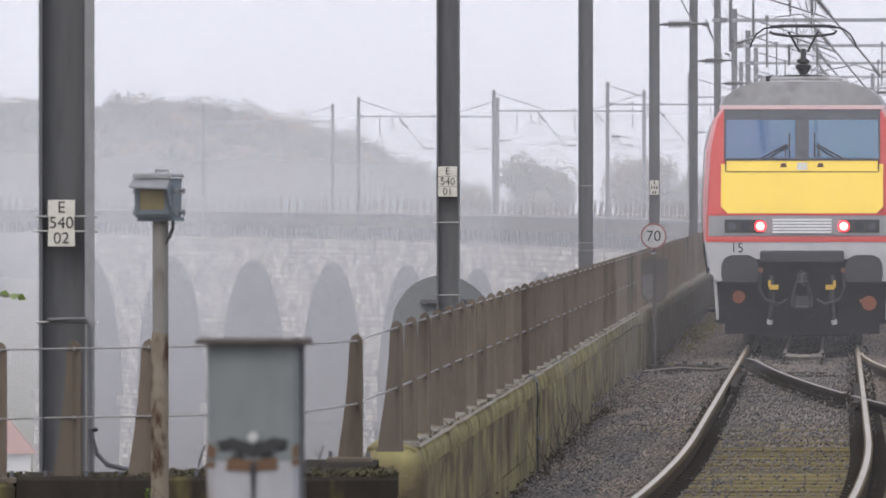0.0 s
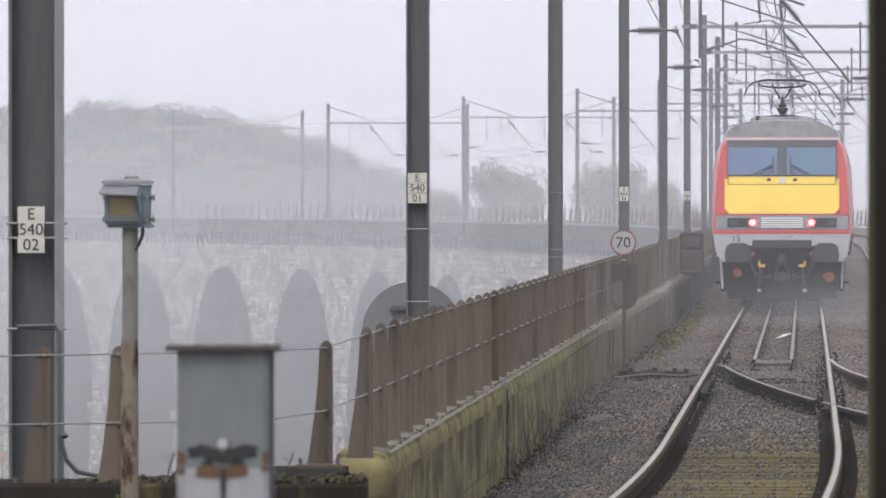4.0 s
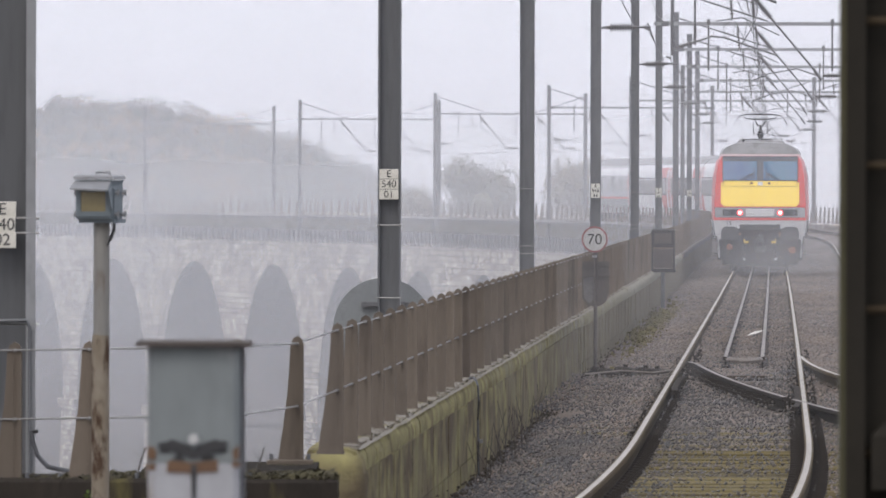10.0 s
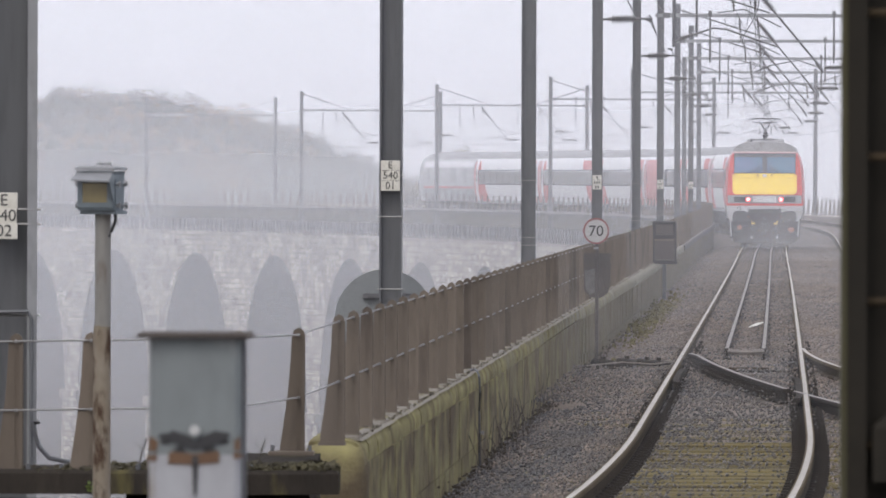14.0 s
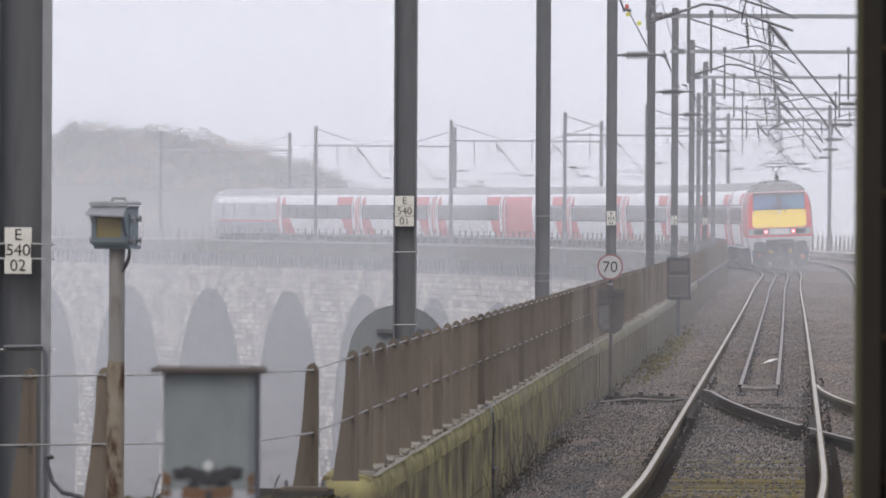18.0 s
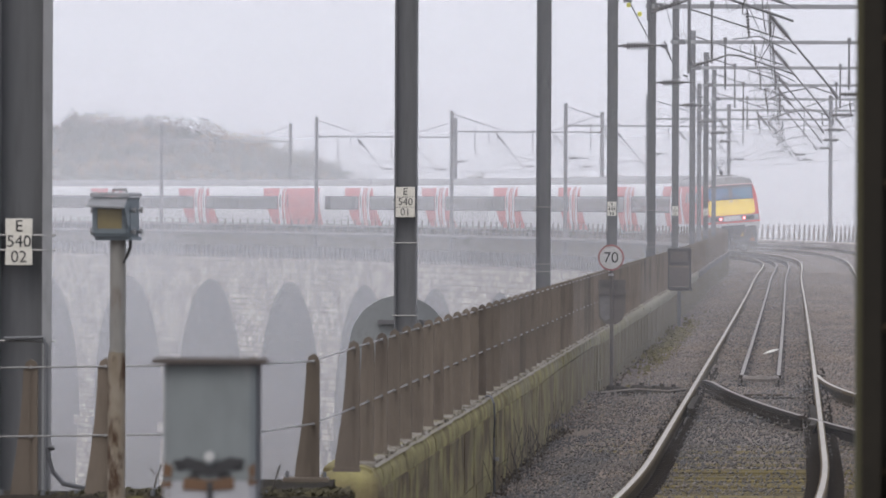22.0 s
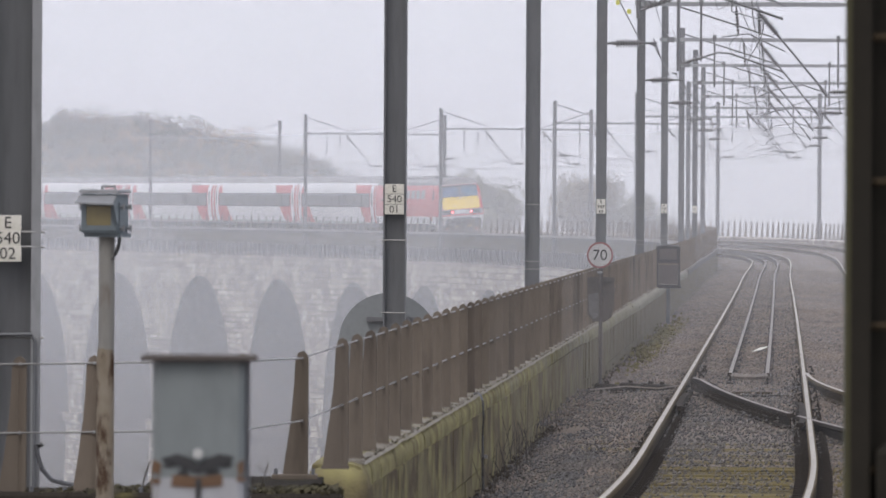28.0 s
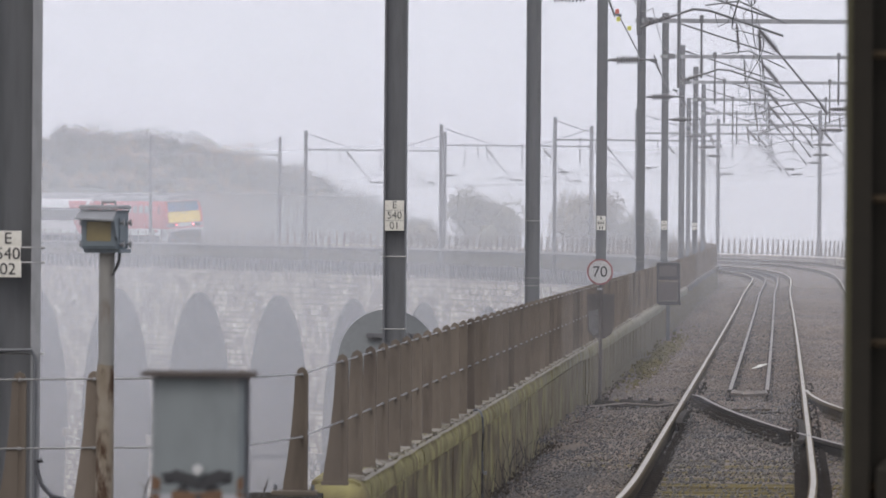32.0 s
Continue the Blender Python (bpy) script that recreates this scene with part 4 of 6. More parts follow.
def overhead(m, far_gear, bands=(1.46, 1.36), R=6.35):
    root = thing("overhead_line_portal", "grey steel portal carrying the overhead line across both tracks", "line portal", m, "portals along the line")
    L = -2.78
    rise = 0.12 if far_gear else 0.24
    for x, w in ((L, 0.19), (R, 0.19)):
        mast = part("mast", Geo().h_beam(x, 0, -2.5, 8.05, w, 0.2), steel, root)
        b = Geo()
        for z in (2.2, *bands):
            b.tube((x - w / 2 - 0.015, -0.105, z), (x + w / 2 + 0.015, -0.105, z), 0.006, 5)
        part("strap", b, wire_mat, mast)
    g = Geo().box((L + R) / 2, 0.0, 6.85, R - L + 0.3, 0.1, 0.1)
    part("boom", g, steel_pale, root)
    for x, sgn in ((L, 1), (R, -1)):
        part("tie_rod", Geo().tube((x + sgn * 0.1, 0, 7.85), (x + sgn * 3.0, 0, 6.92), 0.026, 6), tube_steel, root)
        part("bracket", Geo().box(x + sgn * 0.16, -0.05, 6.85, 0.2, 0.2, 0.14), tube_steel, root)
    for c in (0.0, 3.4):
        low, px, pr = (5.55, c - 1.42, 0.028) if far_gear else (4.62, c - 1.42, 0.034)
        post = part("drop_post", Geo().tube((px, 0, 6.95), (px, 0, low), pr, 6).box(px, 0, 6.9, 0.1, 0.12, 0.16), tube_steel, root)
        if far_gear:
            part("insulator", insulator((px, 0, low + 0.05), (px, 0, low + 0.6), 0.07, 7), porcelain, post)
        else:
            part("registration_arm", Geo().pipe([(c - 1.4, -0.03, 4.72), (c - 0.72, -0.03, 4.72 + rise), (c - 0.5, -0.03, 4.7 + rise), (c + 0.45, -0.03, 4.62)], 0.019, 6), tube_steel, post)
            part("insulator", insulator((c - 1.36, -0.03, 4.76), (c - 0.95, -0.03, 4.88), 0.05, 6), porcelain, post)
        if far_gear:
            stay = part("inclined_tube", Geo().tube((c - 0.2, 0, 6.78), (c + 1.44, 0, 4.82), 0.026, 6).tube((c + 1.30, 0, 4.98), (c + 1.46, 0, 4.76), 0.04, 6), tube_steel, root)
            part("insulator", insulator((c - 0.12, 0, 6.68), (c + 0.36, 0, 6.11), 0.095, 9), porcelain, stay)
            part("insulator", insulator((c + 1.5, 0, 4.86), (c + 2.1, 0, 4.86), 0.09, 8), porcelain, stay)
            part("steady_arm", Geo().pipe([(c + 1.4, 0, 4.85), (c + 0.9, 0, 5.02), (c + 0.25, 0, 4.9), (c - 0.1, 0, 4.75)], 0.016, 5), tube_steel, root)
        for x in (c - 0.62, c - 0.12):
            hang = part("hanger", insulator((x, 0, 6.8), (x + 0.05, 0, 6.15), 0.06, 7), porcelain, root)
            if far_gear and x > c - 0.3:
                continue
            part("jumper_loop", Geo().pipe([(x + 0.05, 0, 6.15), (x - 0.16, 0.05, 5.95), (x - 0.1, 0.05, 5.72), (x + 0.08, 0, 5.8), (x + 0.12, 0, 6.1)], 0.009, 5), copper, hang)
        part("catenary_arm", Geo().pipe([(c - 0.95, 0.02, 6.1), (c - 0.35, 0.02, 6.18), (c + 0.5, 0.02, 5.78)], 0.016, 5), tube_steel, root)
        part("dropper_rod", Geo().tube((c - 0.5, 0.02, 6.1), (c + 0.05, 0.02, 4.95), 0.007, 5), copper, root)
    # along-track feeder on the near mast
    arm = part("feeder_arm", Geo().tube((L + 0.08, -0.1, 5.1), (L + 0.2, -0.1, 5.12), 0.022, 6).tube((L + 0.72, -0.1, 5.12), (L + 0.98, -0.1, 5.12), 0.02, 6).pipe([(L + 0.86, -0.1, 5.1), (L + 0.92, -0.1, 5.2), (L + 1.05, -0.1, 4.85)], 0.014, 5), tube_steel, root)
    part("insulator", insulator((L + 0.18, -0.1, 5.11), (L + 0.74, -0.1, 5.12), 0.095, 9), porcelain, arm)
    part("jumper_stay", Geo().tube((L + 0.28, -0.1, 5.92), (L + 0.66, -0.1, 5.2), 0.012, 5).tube((L + 0.2, -0.1, 5.94), (L + 0.34, -0.1, 5.9), 0.03, 6), tube_steel, root)
    return root


def plates(root, z, rows, readable, w=0.16):
    """Stacked enamel plates on a mast; rows: their words."""
    for k, word in enumerate(rows):
        zz = z - k * 0.086
        p = part("number_plate", Geo().chip(0, 0, 0, w if k != 1 else w * 1.0, 0.082, 0.006, 0.002), plate_white, root, m=pose(-2.78, -0.125, zz, 90, 0, 0))
        if readable:
            writing(word, 0.085, plate_black, p, pose(0, 0, 0.004), "lettering")
        else:
            g = Geo()
            for i in range(len(word)):
                g.box((i - (len(word) - 1) / 2) * 0.045, 0, 0.004, 0.025, 0.05, 0.003)
            part("marks", g, plate_black, p)


plate_white = mat("enamel_white", (0.62, 0.60, 0.54), (0.55, 0.53, 0.46), rough=0.4, scale=6, fine=40, bump=0.03)
plate_black = mat("black_paint", (0.03, 0.03, 0.032), rough=0.5, bump=0)


tag_colours = {"tag_red": mat("tag_red", (0.6, 0.12, 0.08), rough=0.5, bump=0), "tag_yellow": mat("tag_yellow", (0.62, 0.6, 0.08), rough=0.5, bump=0)}


def overhead_line():
    first, near, far, curved = overhead(level(STRUCTURES[0]), False, (1.86, 1.25)), overhead(level(STRUCTURES[1]), False), overhead(level(STRUCTURES[3]), True), overhead(level(STRUCTURES[10]), True, R=6.08)
    done = [first, near, copy_thing(near, level(STRUCTURES[2])), far] + [copy_thing(far, level(s)) for s in STRUCTURES[4:10]] + [curved] + [copy_thing(curved, level(s)) for s in STRUCTURES[11:]]
    for x, z, mtl in ((-2.52, 5.98, "tag_red"), (-2.5, 5.84, "tag_yellow"), (-2.3, 5.68, "tag_yellow")):
        part("tag", Geo().chip(x, -0.14, z, 0.07, 0.03, 0.08, 0.01), tag_colours[mtl], done[2], "small bright plastic tag")
    for k, ob in enumerate(done):
        if k == 0:
            plates(ob, 2.29, ("E", "540", "01"), True)
        elif k % 2 == 0 and k < 8:
            plates(ob, 2.29, ("E", "540", "01"), False)
    for c, nm in ((0.0, "track"), (3.4, "second track")):
        con, cat, drops = [], [], []
        ends = (15.0,) + STRUCTURES
        for a, b in zip(ends[:-1], ends[1:]):
            for i in range(8):
                s = a + (b - a) * i / 8
                sag = 4 * (i / 8) * (1 - i / 8)
                zig = 0.2 * math.cos((s - a) / (b - a) * math.pi)
                con.append(spot(s, c + zig, 4.6 - at(LINE_Z, s), False))
                cat.append(spot(s, c, 5.75 - 0.75 * sag - at(LINE_Z, s), False))
                drops.append((con[-1], cat[-1]))
        th = thing("overhead_wire", "thin sagging overhead wires over the " + nm, "overhead wire")
        part("contact_wire", Geo().pipe(con, 0.0075, 4), copper, th)
        part("catenary_wire", Geo().pipe(cat, 0.009, 4), copper, th)
        for p, q in drops[1::2]:
            part("dropper", Geo().tube(p, q, 0.004, 4), copper, th)
    th = thing("feeder_wire", "feeder wire slung along the masts", "overhead wire")
    part("wire", Geo().pipe([spot(s, -2.45, 7.0 - 0.5 * abs(math.sin((s - 60.5) / 45 * math.pi)), False) for s in steps(20, 480, 6)], 0.009, 4), copper, th)


def near_mast():
    """The heavier mast outside the wing wall."""
    root = thing("overhead_line_mast", "thick dark grey steel mast with enamel number plates", "line mast", pose(-2.47, 56.0, 0))
    part("mast", Geo().h_beam(0, 0, -2.6, 8.2, 0.30, 0.3, 0.02), steel, root)
    part("side_flange", Geo().box(0.142, -0.157, 2.8, 0.056, 0.012, 10.6), steel_pale, root, "paler galvanised flange")
    for k, word in enumerate(("E", "540", "02")):
        p = part("number_plate", Geo().chip(0, 0, 0, 0.155 if k != 1 else 0.145, 0.09, 0.006, 0.002), plate_white, root, m=pose(-0.02, -0.167, 2.025 - k * 0.088, 90, 0, 0))
        writing(word, 0.095, plate_black, p, pose(0, 0, 0.004), "lettering")
    for z in (1.975, 1.89, 1.37):
        part("strap", Geo().tube((-0.165, -0.157, z), (0.19, -0.157, z), 0.007, 5), wire_mat, root)
    part("conduit", Geo().pipe([(-0.1, -0.17, 1.385), (0.12, -0.18, 1.39), (0.138, -0.18, 1.35), (0.138, -0.18, 0.95), (0.138, -0.18, 0.4)], 0.012, 6), steel, root)
    part("cable", Geo().pipe([(0.19, -0.2, 0.76), (0.15, -0.2, 0.75), (0.16, -0.25, 0.70), (0.19, -0.3, 0.62), (0.26, -0.6, 0.565), (0.42, -1.4, 0.56), (0.62, -2.6, 0.575)], 0.014, 6), plate_black, root, "loose black cable")


river(), far_bank(), near_bank(), wood()
TREES = (
    (3.3, 790, -3.4, 9.1, 6.6, leaf_hazel, "misty dark round tree beyond the parapet"),
    (5.2, 800, -3.4, 7.6, 5.0, leaf_hazel, "misty dark bushy tree beyond the parapet"),
    (11.3, 790, -3.4, 9.0, 6.8, leaf_straw, "misty tree with yellowing leaves beyond the parapet"),
    (14.6, 800, -3.4, 8.2, 6.2, leaf_hazel, "misty grey-green tree beyond the parapet"),
    (-1.6, 800, -3.4, 6.6, 5.8, leaf_straw, "low yellowing bush beyond the parapet"),
    (17.8, 810, -3.4, 6.2, 5.2, leaf_hazel, "low misty bush beyond the parapet"),
)
for i, (x, y, z, h, w, lv, lab) in enumerate(TREES):
    tree(pose(x * 0.918, y * 0.918, -2.9), h * 0.918, w * 0.918, lv, lab, 20 + i)

viaduct(), deck(), track()
left_parapet(), right_parapet(), wing_wall(), fences()
overhead_line(), near_mast()
trackside_bits()

# ---- lineside things ----
sign_back = mat("grey_sign_back", (0.20, 0.215, 0.22), (0.17, 0.18, 0.185), rough=0.55, scale=3, fine=25, bump=0.03)
bare_zinc = mat("dull_bare_zinc", (0.13, 0.125, 0.12), (0.09, 0.085, 0.08), rough=0.6, scale=7, fine=30)
sign_white = mat("weathered_sign_white", (0.44, 0.43, 0.42), (0.37, 0.36, 0.35), rough=0.4, scale=4, bump=0.02)
sign_red = mat("faded_sign_red", (0.25, 0.075, 0.08), (0.2, 0.075, 0.075), rough=0.45, scale=4, bump=0.02)
rust = mat("rust", (0.19, 0.105, 0.052), (0.10, 0.06, 0.038), rough=0.9, scale=8, fine=40)
cap_rust = mat("old_rust_scale", (0.07, 0.058, 0.05), (0.05, 0.04, 0.035), rough=0.9, scale=8, fine=40)
panel_brown = mat("brown_board", (0.092, 0.078, 0.07), (0.065, 0.056, 0.052), rough=0.7, scale=3, fine=20)
panel_dark = mat("dark_iron_case", (0.03, 0.028, 0.029), (0.02, 0.019, 0.019), rough=0.6, scale=4)
panel_pink = mat("faded_pink_board", (0.085, 0.07, 0.066), (0.06, 0.05, 0.047), rough=0.7, scale=3, fine=20)
pole_paint = mat("flaking_grey_paint", (0.22, 0.215, 0.20), (0.16, 0.155, 0.14), rough=0.65, scale=5, fine=30, stretch=(1, 1, 0.3), stain=(0.09, 0.055, 0.035), amount=0.33, stain_scale=7)
pole_rust = mat("rusting_grey_paint", (0.25, 0.225, 0.185), (0.15, 0.12, 0.085), rough=0.85, spec=0.2, scale=8, fine=30, stretch=(1, 1, 0.45), stain=(0.055, 0.033, 0.021), amount=0.52, stain_scale=15)
lamp_blue = mat("blue_grey_lamp_case", (0.135, 0.165, 0.185), (0.10, 0.125, 0.14), rough=0.5, scale=6, fine=30, bump=0.05)
lamp_lens = mat("amber_lens", (0.20, 0.165, 0.075), (0.16, 0.13, 0.06), rough=0.25, scale=4, bump=0.02)
post_paint = mat("pale_blue_grey_paint", (0.20, 0.222, 0.222), (0.155, 0.17, 0.172), rough=0.6, spec=0.3, scale=6, fine=20, stretch=(1, 1, 0.4), bump=0.05, stain=(0.25, 0.255, 0.25), amount=0.3, stain_scale=9)
post_white = mat("chalky_white_paint", (0.36, 0.365, 0.38), (0.29, 0.29, 0.30), rough=0.75, spec=0.2, scale=6, fine=20, stretch=(1, 1, 0.4), stain=(0.2, 0.17, 0.14), amount=0.3, stain_scale=8)
pillar_dark = mat("dark_olive_steel", (0.025, 0.0215, 0.016), (0.018, 0.016, 0.0125), rough=0.7, spec=0.12, scale=2, fine=25, bump=0.1)
pillar_edge = mat("olive_yellow_edge", (0.06, 0.055, 0.018), (0.045, 0.04, 0.015), rough=0.6, scale=3)
platform_mat = mat("platform_asphalt", (0.06, 0.06, 0.062), (0.05, 0.05, 0.052), rough=0.9, scale=1, fine=40, bump=0.4)


def round_sign():
    root = thing("speed_sign", "large round sign seen from its plain grey back, behind the fence", "railway sign", pose(-0.46, 82.9, 0.985))
    n = 48
    g = Geo().prism([Vector((0.425 * math.cos(2 * math.pi * i / n), 0, 0.425 * math.sin(2 * math.pi * i / n))) for i in range(n)], (0, 0.01, 0))
    part("disc", g, sign_back, root)
    for z in (0.2, -0.235):
        part("rear_channel", Geo().box(0.02, -0.03, z, 0.41, 0.05, 0.035).box(-0.15, -0.06, z, 0.03, 0.03, 0.045).box(0.17, -0.06, z, 0.03, 0.03, 0.045), tube_steel, root)
    part("post", Geo().tube((0, -0.04, -3.5), (0, -0.04, 0.3), 0.03, 8), steel, root)


def seventy():
    root = thing("speed_limit_sign", "round white speed limit sign with a faded red rim reading 70", "railway sign", place(108, -1.93))
    n = 40
    ring = [(math.cos(2 * math.pi * i / n), math.sin(2 * math.pi * i / n)) for i in range(n)]
    part("rim", Geo().prism([Vector((0.172 * a, 0.0, 1.54 + 0.172 * b)) for a, b in ring], (0, 0.02, 0)), sign_red, root)
    part("face", Geo().prism([Vector((0.150 * a, -0.006, 1.54 + 0.150 * b)) for a, b in ring], (0, 0.01, 0)), sign_white, root)
    writing("70", 0.2, plate_black, root, pose(0, -0.009, 1.535, 90, 0, 0))
    part("post", Geo().tube((0.01, 0.05, -0.5), (0.01, 0.05, 1.5), 0.024, 8), panel_brown, root)
    part("post_cap", Geo().tube((0.0, -0.03, 1.30), (0.0, -0.03, 1.33), 0.034, 8), wire_mat, root)
    n = [(-0.165, 1.25), (0.185, 1.25), (0.19, 0.86), (0.15, 0.72), (0.06, 0.66), (-0.08, 0.67), (-0.16, 0.76)]
    part("back_board", Geo().prism([Vector((x, 0.08, z)) for x, z in n], (0, 0.02, 0)), panel_brown, root)
    part("pale_patch", Geo().prism([Vector((x, 0.076, z)) for x, z in ((-0.15, 1.02), (-0.02, 1.05), (0.0, 0.75), (-0.08, 0.7), (-0.14, 0.78))], (0, 0.003, 0)), bare_zinc, root, "bare zinc where the paint has gone")
    part("cross_bar", Geo().box(0.02, 0.06, 1.22, 0.36, 0.03, 0.05).box(0.02, 0.06, 1.08, 0.36, 0.03, 0.05), panel_brown, root)


def box_sign():
    root = thing("lineside_cabinet", "dark two-part lineside cabinet hung on the parapet", "cabinet", place(186, -1.95))
    part("upper_case", Geo().chip(0, 0, 1.22, 0.5, 0.22, 0.38, 0.03), panel_dark, root)
    part("door", Geo().box(0, -0.115, 1.22, 0.36, 0.012, 0.22), panel_pink, root)
    part("lower_board", Geo().box(0, -0.02, 0.79, 0.4, 0.1, 0.4), panel_pink, root)
    for x in (-0.23, 0.23):
        part("side_bar", Geo().box(x, -0.03, 0.79, 0.05, 0.12, 0.44), panel_dark, root)
    part("foot", Geo().box(0, 0, 0.54, 0.54, 0.2, 0.08), panel_dark, root)
    part("leg", Geo().box(0, 0.04, 0.0, 0.08, 0.06, 1.04), steel, root)


def flood_lamp():
    root = thing("lamp_on_post", "blue-grey metal lamp case on a flaking rusty post", "lamp", pose(-1.72, 50.0, 0, 0, 0, -17))
    rings = []
    for z, w, d in ((1.985, 0.185, 0.17), (2.0, 0.192, 0.18), (2.17, 0.192, 0.18), (2.185, 0.202, 0.19)):
        rings.append([Vector((x * w / 2 - 0.008, y * d / 2 - 0.018, z)) for x, y in ((-1, -1), (1, -1), (1, 1), (-1, 1))])
    case = part("lamp_case", Geo().loft(rings), lamp_blue, root)
    part("hood", Geo().prism([Vector((-0.105, -0.1, 2.178)), Vector((0.085, -0.1, 2.178)), Vector((0.094, -0.19, 2.128)), Vector((-0.112, -0.19, 2.136))], (0, 0, 0.009)), steel_pale, case, "paler sloping hood")
    part("hood_cheek", Geo().prism([Vector((0.084, -0.1, 2.175)), Vector((0.094, -0.188, 2.13)), Vector((0.094, -0.15, 2.05)), Vector((0.084, -0.1, 2.03))], (0.006, 0, 0)), lamp_blue, case)
    part("lens", Geo().box(-0.008, -0.108, 2.075, 0.132, 0.012, 0.1), lamp_lens, case, "dull amber glass")
    part("lens_frame", Geo().box(-0.008, -0.105, 2.015, 0.18, 0.015, 0.03).box(-0.086, -0.107, 2.0825, 0.02, 0.015, 0.104).box(0.068, -0.107, 2.0825, 0.02, 0.015, 0.104).box(-0.008, -0.105, 2.15, 0.18, 0.015, 0.03), lamp_blue, case)
    part("lid", Geo().chip(-0.008, -0.018, 2.2, 0.212, 0.205, 0.02, 0.008), steel_pale, case)
    part("lifting_ring", Geo().pipe([(-0.03, 0, 2.21), (-0.03, 0, 2.226), (0.04, 0, 2.226), (0.04, 0, 2.21)], 0.008, 6), steel_pale, case)
    for x, y, z in ((-0.112, -0.06, 2.01), (-0.112, -0.06, 2.12), (0.096, -0.06, 2.01), (0.096, -0.06, 2.12), (0.096, 0.045, 2.01), (0.096, 0.045, 2.12)):
        part("wing_nut", Geo().tube((x - 0.018, y, z), (x + 0.018, y, z), 0.009, 6).box(x + (0.014 if x > 0 else -0.014), y, z, 0.008, 0.012, 0.034), steel_pale, case)
    part("side_panel", Geo().box(0.089, -0.015, 2.08, 0.006, 0.12, 0.13), lamp_blue, case)
    part("bracket", Geo().box(0, 0, 1.975, 0.2, 0.16, 0.02), lamp_blue, root)
    part("post", Geo().tube((-0.002, 0, 1.39), (-0.002, 0, 1.97), 0.041, 14), pole_paint, root, smooth=40)
    part("post_sleeve", Geo().lathe(((0.046, -0.5), (0.0455, 1.36), (0.041, 1.395)), Matrix.Translation((-0.006, 0, 0)), 14), pole_rust, root, "heavily rusted lower sleeve", smooth=40)
    part("cable", Geo().pipe([(0.075, -0.03, 1.965), (0.075, -0.03, 1.93), (0.055, -0.03, 1.88), (0.04, -0.03, 1.85)], 0.009, 6), plate_black, root)


def box_post():
    """Square post near the eye, with a rusty cap and a scorched fixing."""
    root = thing("gate_post", "pale blue-grey painted square metal post with a rusty cap", "post", pose(-0.497, 20.0, 0.9))
    w = 0.094
    g = Geo()
    e = 0.012
    prof = [(-w + e, -w), (w - e, -w), (w, -w + e), (w, w - e), (w - e, w), (-w + e, w), (-w, w - e), (-w, -w + e)]
    g.loft([[Vector((x, y, z)) for x, y in prof] for z in (0.662, 0.9)])
    part("shaft", g, post_paint, root)
    part("lower_shaft", Geo().loft([[Vector((x * 0.998, y * 0.998, z)) for x, y in prof] for z in (0, 0.662)]), post_white, root, "chalky white lower shaft")
    part("edge_angle", Geo().box(w + 0.004, 0.02, 0.45, 0.008, 0.1, 0.9), steel, root)
    part("cap", Geo().chip(0, 0, 0.906, 0.236, 0.236, 0.011, 0.004), cap_rust, root, "rusty flat cap")
    part("bolt_plate", Geo().prism([Vector((x, -w - 0.003, z)) for x, z in ((-0.065, 0.70), (-0.045, 0.712), (-0.01, 0.70), (0.0, 0.69), (0.012, 0.70), (0.045, 0.712), (0.068, 0.70), (0.045, 0.685), (0.0, 0.672), (-0.04, 0.685))], (0, -0.004, 0)), plate_black, root, "blackened bracket")
    part("bolt", Geo().tube((0.0, -w - 0.004, 0.712), (0.0, -w - 0.02, 0.712), 0.011, 8), clip_zinc, root)
    part("rust_band", Geo().prism([Vector((x, -w - 0.0015, z)) for x, z in ((-0.052, 0.668), (0.0, 0.664), (0.05, 0.67), (0.05, 0.646), (0.0, 0.642), (-0.055, 0.644))], (0, -0.002, 0)), rust, root)
    for pts in ((-0.093, 0.70), (-0.075, 0.69), (-0.078, 0.668), (-0.093, 0.672)), ((0.093, 0.70), (0.08, 0.69), (0.082, 0.668), (0.093, 0.672)):
        part("rust_edge", Geo().prism([Vector((x, -w - 0.0015, z)) for x, z in pts], (0, -0.002, 0)), rust, root)
    for x, z, r in ((-0.058, 0.694, 0.017), (0.055, 0.696, 0.019), (-0.03, 0.672, 0.012), (0.028, 0.676, 0.013), (0.0, 0.655, 0.012), (-0.085, 0.655, 0.01), (0.086, 0.66, 0.009)):
        part("scorch", Geo().prism([Vector((x + r * (1 + 0.4 * math.sin(3 * a + x * 90)) * math.cos(a), -w - 0.0012, z + 0.7 * r * math.sin(a))) for a in [i * 0.5236 for i in range(12)]], (0, -0.001, 0)), rust if abs(x) > 0.08 or z < 0.66 else plate_black, root)
    part("drip", Geo().prism([Vector((x, -w - 0.002, z)) for x, z in ((-0.006, 0.66), (0.008, 0.66), (0.004, 0.58), (-0.002, 0.58))], (0, -0.002, 0)), plate_black, root)


